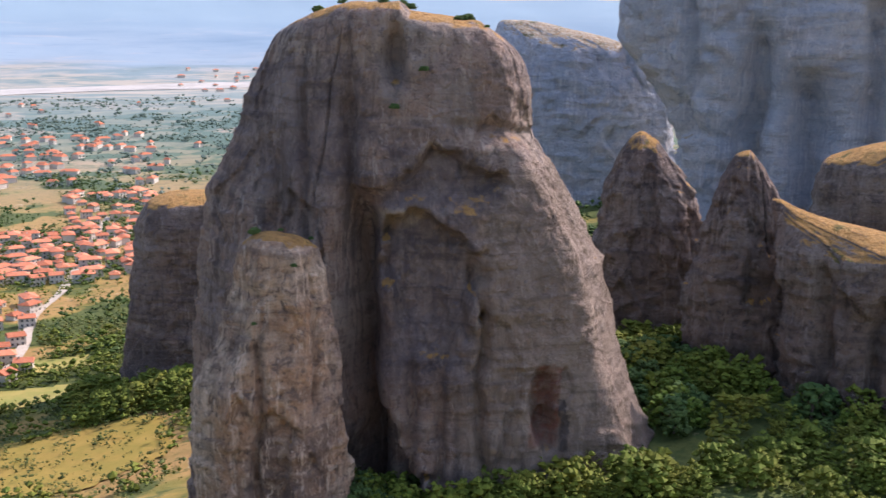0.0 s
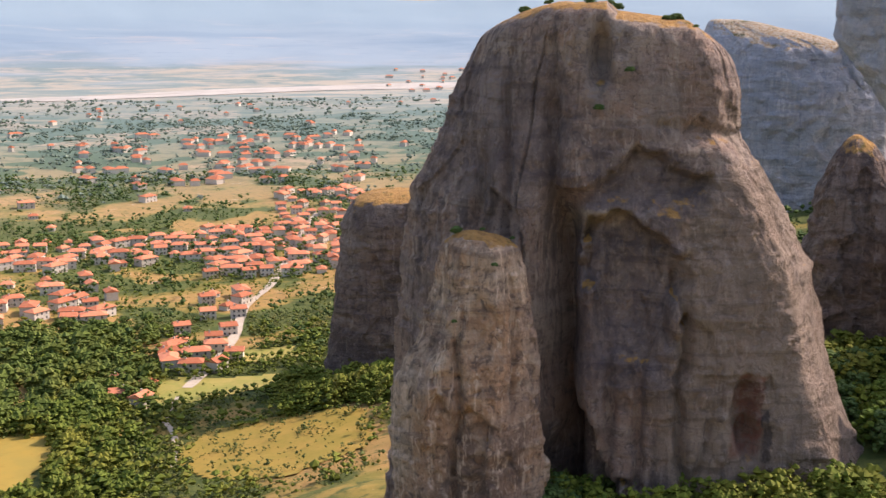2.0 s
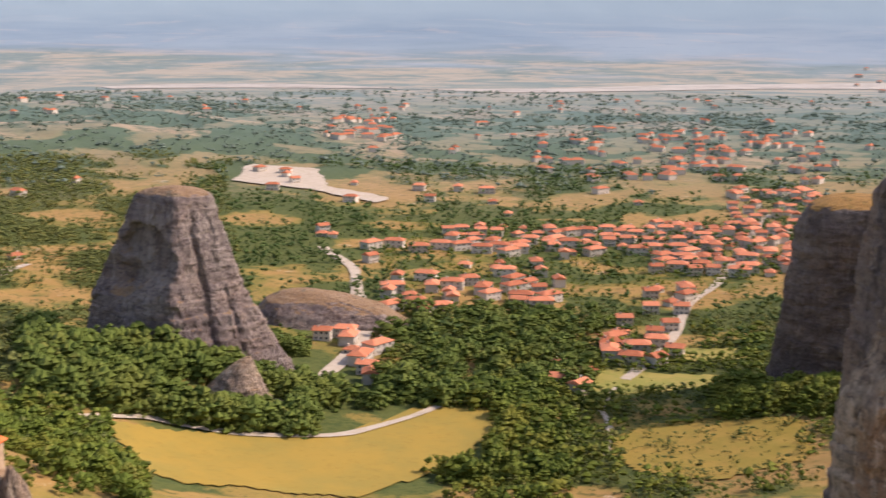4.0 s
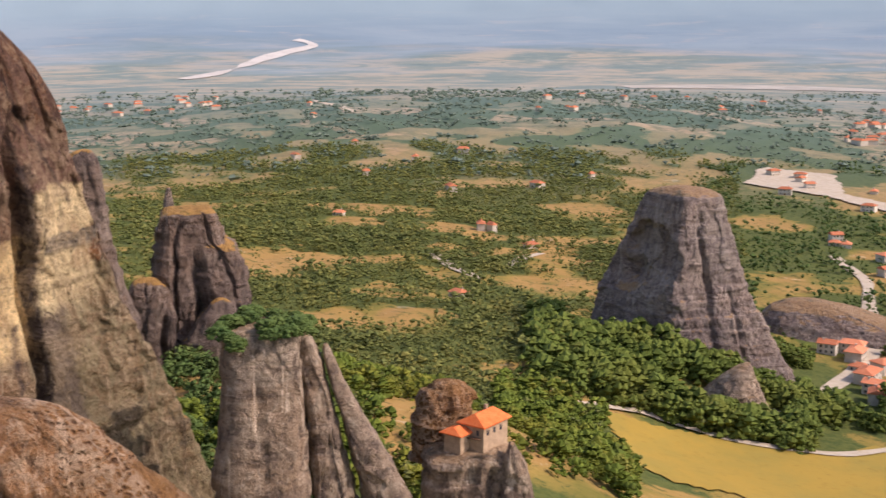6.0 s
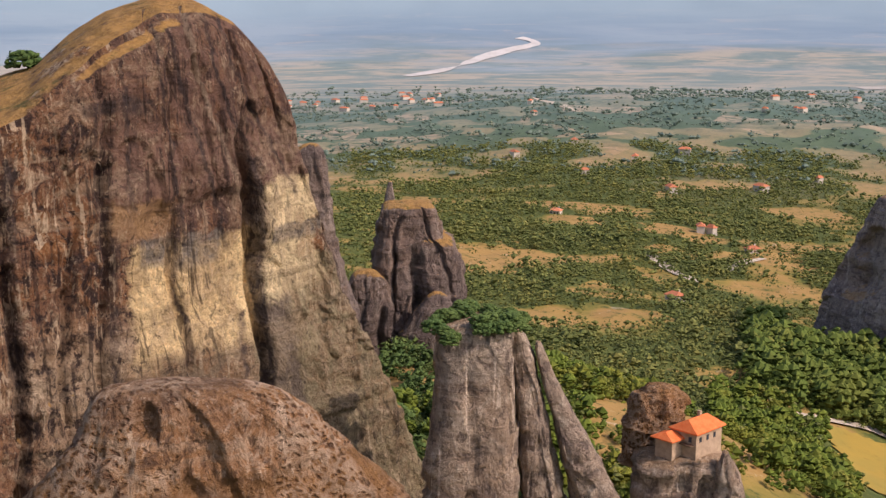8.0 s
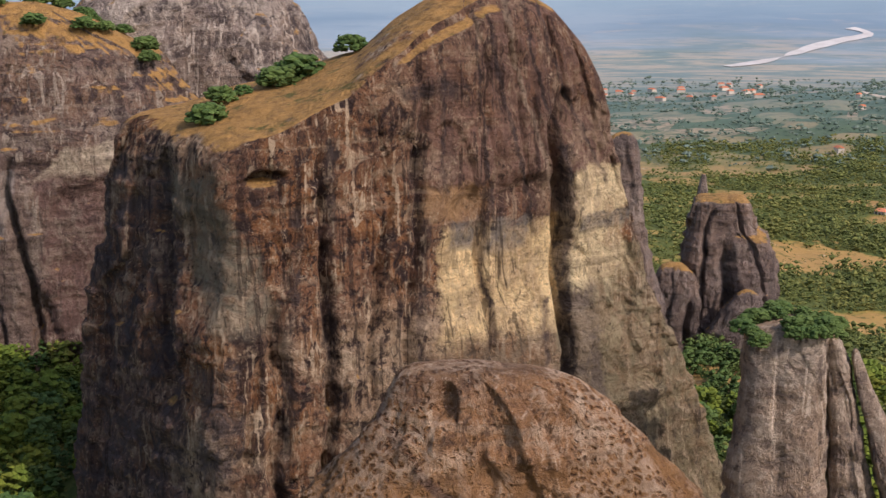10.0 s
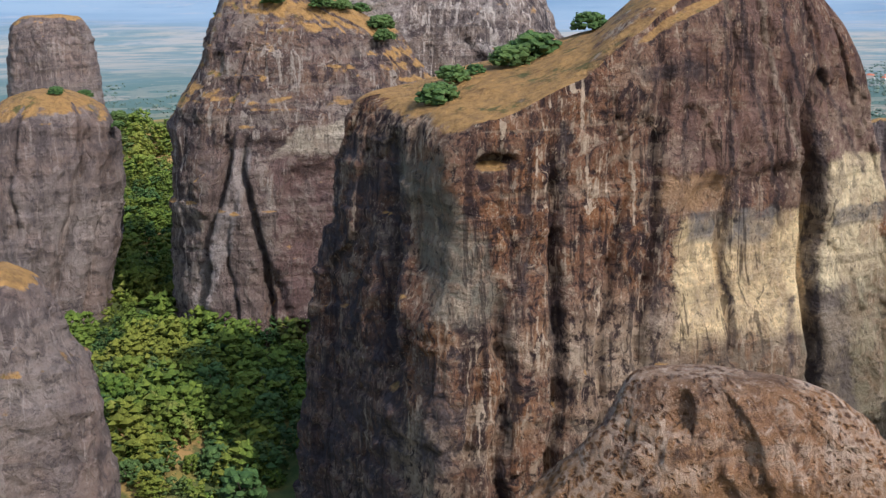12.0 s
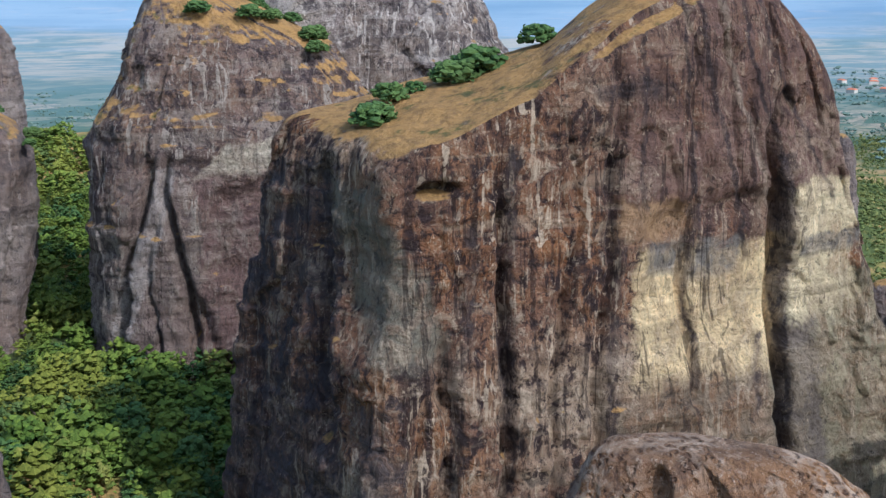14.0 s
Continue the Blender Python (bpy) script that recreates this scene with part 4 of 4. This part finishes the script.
rock("tall rock block with grassy terraces behind the dome", 97, 385,
     [(60, -32, 70), (106, -27, 66), (135, -25.5, 62), (150, -24.5, 60), (158, -24, 58), (162, -23, 56), (166, -20, 52), (174, -16, 46), (182, -14, 40), (188, -11, 30), (194, -8, 18), (197, -4, 8)], 34, ROCK_TERRACE, 43, joints=5, box=0.6, flute=1.3, ledge=1.6, nu=300, nz=190,
     cracks=((3.5, -0.11, 1.1, 6, 90, 156), (-23, 0.3, 1.3, 5, 96, 160), (-8, 0.0, 0.7, 2, 96, 140)), alcoves=((6, 40, 100, 152, 2.5),))
rock("striped grey rock dome rising behind the saddle", 90.5, 430,
     [(120, -46, 60), (165, -44, 56), (180, -38, 50), (192, -31, 44), (204, -20, 36), (212, -10, 26), (215, 0, 14)], 34, ROCK_STRIPED, 44, joints=8, flute=1.0, nu=220, nz=110)
rock("grey flat-topped rock stack beyond the green gap", 104.8, 750,
     [(90, -44, 12), (130, -40, 9.5), (155, -38, 8.6), (172, -36, 6), (177, -30, 2), (178, -20, -8)], 22, ROCK_SHADE, 45, flute=1.6, nu=160, nz=90)
rock("rounded rock with golden cap and slanting grooves", 103.6, 400,
     [(60, -46, 2), (108, -42, 0), (122, -40, 3), (148, -37, 4), (158, -34, 2.4), (163, -28, -3), (165.4, -20, -9), (165.8, -17, -12)], 24, ROCK_SHADE, 46, joints=8, flute=1.4, nu=200, nz=110, cracks=((-18, 0.25, 1.6, 4, 100, 160), (-10, 0.25, 1.6, 4, 90, 150)))
rock("dark brown rock flank beside the green gully", 105.6, 250,
     [(60, -44, 12), (100, -40, 9), (121, -36, 7.4), (135, -31, 1), (143, -26, -3), (146, -20, -8)], 20, ROCK_SHADE, 47, joints=8, flute=1.0, nu=200, nz=110)


# ---- trees ----
def clump_mesh(rng, lumps, spread, tall, loose, spiky=False, fine=1.0):
    """A crown of many small ragged clumps and loose sprays of leaves. Unit tree: one metre high crown base to top."""
    bm = bmesh.new()
    g = (1 + 5**0.5) / 2
    corners = ((-1, g, 0), (1, g, 0), (-1, -g, 0), (1, -g, 0), (0, -1, g), (0, 1, g), (0, -1, -g), (0, 1, -g), (g, 0, -1), (g, 0, 1), (-g, 0, -1), (-g, 0, 1))
    if spiky:
        corners = ((1, 0.2, 0), (-1, 0.1, 0.2), (0, 1, 0), (0.2, -1, 0), (0, 0.1, 1), (0.1, 0, -1))
    for p in corners:
        bm.verts.new(Vector(p).normalized())
    bmesh.ops.convex_hull(bm, input=bm.verts)
    bm.verts.index_update()
    unit = np.array([v.co[:] for v in bm.verts])
    tri = np.array([[v.index for v in f.verts] for f in bm.faces])
    bm.free()
    verts, faces = [], []
    for k in range(lumps):
        a, r, h = rng.uniform(0, 6.283), math.sqrt(rng.uniform(0, 1)), rng.uniform(0, 1)
        r *= spread * (1.0 - 0.65 * max(0, h - 0.35))
        size = rng.uniform(0.15, 0.30) * spread * 1.25 * fine 
        p = unit * (1 + (rng.rand(len(unit), 1) - 0.5) * 0.75) * size * np.array([1, 1, 0.75]) + [math.cos(a) * r, math.sin(a) * r, 0.12 + h * tall]
        faces.append(tri + sum(len(v) for v in verts))
        verts.append(p)
    for k in range(loose):
        a, h = rng.uniform(0, 6.283), rng.uniform(0.05, 1.05)
        r = spread * rng.uniform(0.7, 1.15) * (1.0 - 0.6 * max(0, h - 0.4))
        c = np.array([math.cos(a) * r, math.sin(a) * r, 0.1 + h * tall])
        faces.append(np.array([[0, 1, 2]]) + sum(len(v) for v in verts))
        verts.append(c + (rng.rand(3, 3) - 0.5) * spread * 0.28)
    return np.concatenate(verts), np.concatenate(faces)


def trunk_mesh():
    bm = bmesh.new()
    def limb(a, b, r0, r1):
        d = Vector(b) - Vector(a)
        m = Matrix.Translation((Vector(a) + Vector(b)) / 2) @ d.to_track_quat('Z', 'Y').to_matrix().to_4x4()
        bmesh.ops.create_cone(bm, cap_ends=True, segments=7, radius1=r0, radius2=r1, depth=d.length, matrix=m)
    limb((0, 0, -0.15), (0.02, 0.01, 0.45), 0.045, 0.03)
    for k in range(4):
        a = k * 1.7
        limb((0.02, 0.01, 0.25 + 0.05 * k), (0.28 * math.cos(a), 0.28 * math.sin(a), 0.6 + 0.06 * k), 0.02, 0.008)
    me = bpy.data.meshes.new("trunk")
    bm.to_mesh(me)
    bm.free()
    me.materials.append(BARK)
    return me


rng = np.random.RandomState(77)
CROWNS = []
for k in range(6):
    v, f = clump_mesh(rng, 66, 0.46, 0.72, 90, False, 0.72)
    CROWNS.append((mesh_from("crown", v, f, (LEAF, LEAF_DEEP)[k % 2]), v, f))
LEAFY = [clump_mesh(rng, 46, 0.48, 0.70, 50, True, 0.72) for k in range(8)]
MEDIUM = [clump_mesh(rng, 22, 0.5, 0.68, 30, True) for k in range(8)]
SMALL = [clump_mesh(rng, 4, 0.5, 0.6, 5, True) for k in range(8)]
TINY = [clump_mesh(rng, 3, 0.5, 0.4, 0, True) for k in range(6)]
BUSHES = []
for k in range(4):
    v, f = clump_mesh(rng, 110, 0.50, 0.5, 120, False, 0.7)
    BUSHES.append(mesh_from("bush", v, f, LEAF_DEEP))
TRUNK = trunk_mesh()


def tree(x, y, z, size, k, label, group):
    top = new("tree")
    top.matrix_world = Matrix.Translation((x, y, z)) @ pose(0, 0, 0, 0, 0, k * 77 % 360) @ Matrix.Scale(size, 4)
    for name, me in (("trunk", TRUNK), ("crown", CROWNS[k % 6][0])):
        new(name, me).parent = top
    return tagged(top, label, "tree", group)


def clear(x, y, margin=0.0):
    ok = np.ones(np.shape(x), bool)
    for fx, fy, r in FOOTPRINTS:
        ok &= (x - fx)**2 + (y - fy)**2 > (r * 0.74 + margin)**2
    return ok


BARE = []       # open ground: bearing range and distance range


def scatter(az0, az1, d0, d1, count, size, seed, patch=0.0, anywhere=False):
    """Places for trees in a sector of the land; patch: how strongly they gather in groves."""
    r = np.random.RandomState(seed)
    a = np.radians(r.uniform(az0, az1, count * 5))
    d = np.sqrt(r.uniform(d0 * d0, d1 * d1, count * 5))
    x, y = -np.sin(a) * d, np.cos(a) * d
    ok = clear(x, y) | anywhere
    if patch:
        ok &= cover(x, y) > 0.5 + (r.rand(len(x)) - 0.5) * 0.17 + (patch - 0.5) * 0.2
    for b0, b1, e0, e1 in BARE:
        ok &= ~((np.degrees(a) > b0) & (np.degrees(a) < b1) & (d > e0) & (d < e1))
    x, y = x[ok][:count], y[ok][:count]
    s = size * (0.42 + 1.1 * r.rand(len(x))**1.8)
    return np.stack([x, y, land(x, y), s], -1)


MEADOW_BUSHES = scatter(13, 22, 460, 560, 320, 4.2, 18)
BARE += [(13.3, 21.6, 472, 554), (34.6, 46.2, 450, 527), (28.0, 34.6, 495, 580), (27.6, 33, 540, 585), (15.9, 19.6, 684, 710), (16.3, 23, 618, 656), (33.2, 36.6, 600, 790), (32.8, 40.2, 1250, 1440), (18.6, 20.2, 690, 820)]
# woods whose single trees can be told apart
NEAR_WOODS = [
    (scatter(-8, 1, 345, 470, 46, 10, 1), "leafy green tree on the slope below the towers", "trees of the right valley"),
    (scatter(-20, -4, 370, 520, 40, 10, 2), "leafy green tree in the valley woods", "trees of the right valley"),
    (scatter(91, 104, 235, 330, 92, 8, 3), "bright green broadleaf tree in the gully", "trees of the green gully"),
    (scatter(60, 71, 285, 370, 44, 7.5, 4), "dark green tree crowding the slope between rocks", "trees under the dome"),
]
slope = np.random.RandomState(16)
sx, sy = np.array([polar(a, d) for a, d in zip(slope.uniform(-12.5, -6.4, 46), slope.uniform(372, 440, 46))]).T
NEAR_WOODS.append((np.stack([sx, sy, land(sx, sy), slope.uniform(8, 13, 46)], -1), "sunlit green tree on the slope between towers", "trees of the right valley"))
hollow = np.random.RandomState(6)
hx, hy = np.array([polar(a, d) for a, d in zip(hollow.uniform(1.2, 5.4, 28), hollow.uniform(318, 345, 28))]).T
NEAR_WOODS.append((np.stack([hx, hy, land(hx, hy), hollow.uniform(6, 11, 28)], -1), "dark green tree in the shaded hollow between rocks", "trees of the right valley"))
for spots, label, group in NEAR_WOODS:
    for k, (x, y, z, s) in enumerate(spots):
        tree(x, y, z - 0.1 * s, s, k, label, group)


def woodland(name, spots, kinds, material, label):
    """Many trees that nobody could count, in one mesh."""
    r = np.random.RandomState(len(spots))
    vs, fs, at = [], [], 0
    for x, y, z, s in spots:
        v, f = kinds[r.randint(len(kinds))]
        a = r.uniform(0, 6.283)
        c, n = math.cos(a), math.sin(a)
        p = np.stack([v[:, 0] * c - v[:, 1] * n, v[:, 0] * n + v[:, 1] * c, v[:, 2]], -1) * s + [x, y, z - 0.08 * s]
        vs.append(p)
        fs.append(f + at)
        at += len(v)
    return tagged(new(name, mesh_from(name, np.concatenate(vs), np.concatenate(fs), material)), label, "woodland", kind="stuff")


woodland("woodland", np.concatenate([scatter(-23, -2, 320, 620, 700, 10.5, 11), scatter(9, 17, 545, 620, 260, 11, 28), scatter(-13, 2, 320, 480, 420, 10, 29), scatter(-7, 6, 330, 420, 60, 8, 27)]), LEAFY, LEAF, "dense green woods on the slopes between the towers")
woodland("woodland", scatter(-24, 0, 560, 1000, 1300, 11, 12), SMALL, LEAF_DEEP, "green woods climbing towards hazy cliffs")
woodland("woodland", scatter(89, 107, 225, 640, 600, 7, 33), LEAFY, LEAF_DEEP, "dark green trees mixed into the gully woods")
woodland("woodland", np.concatenate([scatter(97.5, 103.5, 290, 560, 260, 9, 42, 0.0, True), scatter(89, 107, 225, 640, 800, 9, 13)]), LEAFY, LEAF, "bright green woods filling a gully")
woodland("woodland", scatter(59, 74, 285, 470, 420, 7.5, 14), LEAFY, LEAF_DEEP, "dark green woods below the dome")
woodland("woodland", np.concatenate([scatter(36.5, 49.5, 533, 660, 800, 12, 15), scatter(30, 40, 575, 625, 160, 11, 16), scatter(23, 33.2, 590, 780, 620, 10.5, 35), scatter(36.5, 38.5, 600, 700, 60, 8, 36)]), MEDIUM, LEAF_MID, "dense green woods round the butte")
woodland("woodland", np.concatenate([scatter(44.5, 51, 345, 520, 420, 8, 38, 0.2), scatter(24, 30.5, 440, 620, 300, 9, 39, 0.2), scatter(52, 60, 300, 460, 260, 7, 41, 0.3)]), MEDIUM, LEAF, "rounded green trees and scrub on the slopes")
woodland("woodland", scatter(13, 33, 640, 1120, 1300, 7, 40), SMALL, LEAF, "garden trees between the village houses")
woodland("woodland", scatter(10, 28, 430, 760, 1500, 9.5, 17, 0.5), SMALL, LEAF, "green hedges and groves below the village")
woodland("woodland", np.concatenate([MEADOW_BUSHES, scatter(9, 30, 430, 800, 2400, 5.5, 32, 0.35), scatter(44, 62, 360, 560, 500, 6, 19, 0.4)]), SMALL, LEAF_SCRUB, "scattered bushes on golden grass")
woodland("woodland", scatter(40, 68, 470, 1500, 6500, 9, 20, 0.5), SMALL, LEAF_SCRUB, "scrubby oak groves over dry hills")
woodland("woodland", np.concatenate([scatter(53, 63, 280, 470, 420, 6, 34, 0.3), scatter(44, 69, 430, 900, 3000, 6.5, 30, 0.45), scatter(44, 69, 430, 1200, 1600, 4.5, 37), scatter(44, 69, 800, 1500, 4200, 8, 31, 0.5)]), SMALL, LEAF_SCRUB, "low bushes dotted over dry golden hills")
woodland("woodland", scatter(8, 42, 680, 1500, 3600, 10, 21, 0.45), SMALL, LEAF_DEEP, "trees among village gardens")
woodland("woodland", np.concatenate([scatter(5, 74, 1300, 2300, 4500, 15, 22, 0.5), scatter(5, 74, 2200, 2900, 1600, 17, 26, 0.7)]), TINY, LEAF_HAZE, "distant woods on plain and hills")
woodland("woodland", scatter(74, 106, 640, 2400, 1500, 12, 23, 0.5), TINY, LEAF_HAZE, "distant woods beyond the rocks")


# ---- buildings ----
def box_bm(x0, x1, y0, y1, z0, z1):
    bm = bmesh.new()
    bmesh.ops.create_cube(bm, size=1.0, matrix=Matrix.Translation(((x0 + x1) / 2, (y0 + y1) / 2, (z0 + z1) / 2)) @ Matrix.Diagonal((x1 - x0, y1 - y0, z1 - z0, 1)))
    return bm


def roof_bm(lx, ly, z, rise, hip, eave=0.6, thick=0.25):
    """A tiled roof over a lx by ly plan, hipped by hip metres at each end."""
    bm = bmesh.new()
    a, b = lx / 2 + eave, ly / 2 + eave
    rings = []
    for dz in (0.0, thick):
        rings.append([bm.verts.new(p) for p in ((-a, -b, z + dz), (a, -b, z + dz), (a, b, z + dz), (-a, b, z + dz))])
    r0, r1 = bm.verts.new((-a + hip, 0, z + rise)), bm.verts.new((a - hip, 0, z + rise))
    lo, up = rings
    bm.faces.new(lo[::-1])
    for i in range(4):
        bm.faces.new((lo[i], lo[(i + 1) % 4], up[(i + 1) % 4], up[i]))
    bm.faces.new((up[0], up[1], r1, r0))
    bm.faces.new((up[2], up[3], r0, r1))
    bm.faces.new((up[1], up[2], r1))
    bm.faces.new((up[3], up[0], r0))
    return bm


def house(lx, ly, storeys, hip, tile, label):
    top = new("house")
    h = storeys * 3.0
    part("wall", box_bm(-lx / 2, lx / 2, -ly / 2, ly / 2, -2, h), WALL, top)
    roof = part("roof", roof_bm(lx, ly, h, 2.2, hip), tile, top, "red clay tile roof")
    part("chimney", box_bm(lx * 0.2, lx * 0.2 + 0.8, 0.6, 1.4, h + 0.8, h + 3.0), WALL, roof)
    for s in range(storeys):
        for side in (-1, 1):
            for px in (-lx * 0.3, 0.0, lx * 0.3):
                y = side * ly / 2
                if s == 0 and px == 0.0 and side < 0:
                    part("door", box_bm(-0.6, 0.6, y - 0.06, y + 0.06, 0, 2.1), WOOD, top)
                else:
                    part("window", box_bm(px - 0.6, px + 0.6, y - 0.06, y + 0.06, s * 3 + 1.0, s * 3 + 2.4), GLASS, top)
    return tagged(top, label, "house", "village houses")


KINDS = [(13, 9, 2, 3.5, TILE, "cream two-storey village house with red hipped tile roof"), (10, 8, 2, 0.3, TILE, "pale plastered village house with red gable roof"),
         (16, 10, 2, 4.5, TILE, "large cream village house with broad red tile roof"), (9, 7, 1, 2.8, TILE, "small pale cottage with red tile roof")]
MODELS = []
for i, kind in enumerate(KINDS):
    MODELS.append(house(*kind))
TOWN = [  # bearing range, distance range, houses
    (33.3, 34.9, 625, 700, 6), (34.6, 36.2, 700, 780, 3), (30.2, 33.0, 745, 880, 10), (24.5, 31.5, 800, 900, 12), (24, 34, 900, 1000, 14), (20, 30, 985, 1090, 46), (14, 20.5, 920, 1130, 70), (13.3, 17, 1120, 1350, 36),
    (19.0, 22.4, 670, 760, 12), (23.2, 24.8, 610, 665, 4), (18.6, 20.5, 760, 880, 7), (25.2, 27.0, 800, 860, 6), (35.2, 36.4, 1020, 1060, 2), (20, 40, 1150, 1350, 12), (36.3, 38.8, 1350, 1400, 3),
]
hr = np.random.RandomState(8)
placed = []
for az0, az1, d0, d1, count in TOWN:
    made = 0
    for _ in range(count * 12):
        if made == count:
            break
        a, d = hr.uniform(az0, az1), hr.uniform(d0, d1)
        x, y = polar(a, d)
        if any((x - p)**2 + (y - q)**2 < 14**2 for p, q in placed) or not clear(np.array([x]), np.array([y]), 8)[0]:
            continue
        placed.append((x, y))
        m = pose(x, y, float(land(x, y)), 0, 0, hr.choice((25, 115, 205, 70)) + hr.uniform(-12, 12))
        k = hr.randint(4)
        if len(placed) <= 4:
            k = len(placed) - 1
            MODELS[k].matrix_world = m
        else:
            copy_thing(MODELS[k], m)
        made += 1


for a, d, turn in ((58.6, 1004, 40), (49.6, 905, 80), (53.0, 700, 10), (35.9, 1037, 30)):
    x, y = polar(a, d)
    copy_thing(MODELS[3], pose(x, y, float(land(x, y)), 0, 0, turn))


def far_settlement(name, spots, label):
    walls_v, walls_f, roofs_v, roofs_f = [], [], [], []
    for i, (x, y, z, a, l) in enumerate(spots):
        c, s = math.cos(a), math.sin(a)
        def put(pts):
            return [(x + px * c - py * s, y + px * s + py * c, z + pz) for px, py, pz in pts]
        b = l * 0.6
        walls_v += put([(-l, -b, -3), (l, -b, -3), (l, b, -3), (-l, b, -3), (-l, -b, 6), (l, -b, 6), (l, b, 6), (-l, b, 6)])
        walls_f += [[8 * i + q for q in f] for f in ((0, 1, 5, 4), (1, 2, 6, 5), (2, 3, 7, 6), (3, 0, 4, 7))]
        roofs_v += put([(-l - .6, -b - .6, 5.9), (l + .6, -b - .6, 5.9), (l + .6, b + .6, 5.9), (-l - .6, b + .6, 5.9), (-l * .6, 0, 8.4), (l * .6, 0, 8.4)])
        roofs_f += [[6 * i + q for q in f] for f in ((0, 1, 5, 4), (2, 3, 4, 5), (1, 2, 5), (3, 0, 4))]
    ob = tagged(new(name, mesh_from(name, walls_v, walls_f, WALL)), label, "settlement", kind="stuff")
    roof = new("roofs", mesh_from("roofs", roofs_v, roofs_f, TILE))
    roof.parent = ob
    return ob


def spots_in(az0, az1, d0, d1, count, seed, l=7):
    r = np.random.RandomState(seed)
    a, d = np.radians(r.uniform(az0, az1, count)), np.sqrt(r.uniform(d0**2, d1**2, count))
    x, y = -np.sin(a) * d, np.cos(a) * d
    return list(zip(x, y, land(x, y), r.uniform(0, 3.1, count), l * r.uniform(0.7, 1.5, count)))


far_settlement("far_settlement", spots_in(32.5, 35.5, 1700, 2050, 26, 1) + spots_in(13, 26, 1400, 2000, 90, 2) + spots_in(8, 45, 1500, 2700, 60, 3, 5), "scattered far houses with pale walls and red roofs")
far_settlement("far_settlement", spots_in(64, 72, 2000, 2700, 26, 4, 6) + spots_in(44, 62, 900, 2300, 18, 5, 5) + spots_in(3, 12, 3000, 3700, 34, 6, 8), "far farm buildings and sheds on the plain")


# ---- the hermitage ----
def hermitage():
    x, y = polar(51.75, 271)
    top = new("hermitage")
    top.matrix_world = pose(x, y, 102.2, 0, 0, 51.75 + 55)
    part("wall", box_bm(-4.8, 4.8, -3.2, 3.2, -6, 4.3), STONE, top, "rubble stone outer wall")
    roof = part("roof", roof_bm(9.6, 6.4, 4.3, 2.4, 2.0, 0.7, 0.3), TILE_BRIGHT, top, "bright orange tile roof")
    part("chimney", box_bm(1.6, 2.3, 0.6, 1.3, 5.4, 7.4), STONE, roof)
    for px in (-3.2, -0.6, 2.0):
        part("window", box_bm(px - 0.4, px + 0.4, -3.28, -3.12, 2.2, 3.4), GLASS, top)
    for py in (-1.6, 1.2):
        part("window", box_bm(-4.88, -4.72, py - 0.4, py + 0.4, 2.2, 3.4), GLASS, top)
    part("balcony", box_bm(-5.9, -4.8, -2.6, 0.6, 1.5, 1.72), WOOD, top, "timber balcony floor")
    part("wing", box_bm(-8.4, -4.8, 0.6, 5.2, -6, 2.6), STONE, top, "low stone side wing")
    bm = roof_bm(4.4, 5.2, 0, 1.5, 1.5, 0.5, 0.25)
    bmesh.ops.translate(bm, verts=bm.verts, vec=(-6.6, 2.9, 2.6))
    part("wing_roof", bm, TILE_BRIGHT, top, "small orange tile roof")
    return tagged(top, "stone hermitage with bright orange tile roofs on a rock", "monastery")


hermitage()

# ---- bushes on the grassy tops ----
def bush_row(which, spots, label, seed=0):
    """Bushes on the top of a rock: bearing, distance, size."""
    for k, (az, d, size) in enumerate(spots):
        x, y = polar(az, d)
        z = crest(x, y, which)
        if z is None:
            continue
        b = new("bush", BUSHES[(k + seed) % 4])
        b.matrix_world = Matrix.Translation((x, y, z - 0.12 * size)) @ pose(0, 0, 0, 0, 0, k * 50) @ Matrix.Diagonal((size, size, size * 0.8, 1))
        tagged(b, label, "bush", "bushes on the rock tops")


def crown_bushes(which, az0, az1, d0, d1, count, size, seed, label):
    r = np.random.RandomState(seed)
    bush_row(which, [(r.uniform(az0, az1), r.uniform(d0, d1), size * r.uniform(0.5, 1.4)) for _ in range(count)], label, seed)


NAMES = [o for o in bpy.data.objects if o.name.startswith("rock_tower")]
WHICH = {o["label"].split(" ")[0] + " " + o["label"].split(" ")[1]: i for i, o in enumerate(NAMES)}
bush_row(WHICH["great brown"], [(82.3, 276, 7.5), (84.6, 268, 10), (85.6, 264, 9), (85.2, 270, 8), (88.8, 246, 8), (88.2, 256, 6.5), (87.2, 260, 4)], "round dark green bush on dry golden grass")
crown_bushes(WHICH["massive grey-brown"], -3, 6, 340, 400, 16, 3.0, 3, "small dark shrub on the tower crown")
crown_bushes(WHICH["slender rock"], 4, 9, 315, 335, 8, 2.2, 4, "small dry shrub on the pillar top")
crown_bushes(WHICH["upright grey"], 60.2, 64.4, 240, 262, 34, 4.2, 5, "green shrub on the slab crest")
crown_bushes(WHICH["tall rock"], 91, 98.4, 362, 410, 26, 6.0, 6, "green shrub on the rock terrace")
crown_bushes(WHICH["rounded rock"], 100, 106, 385, 415, 6, 5.0, 7, "green shrub on the rock cap")
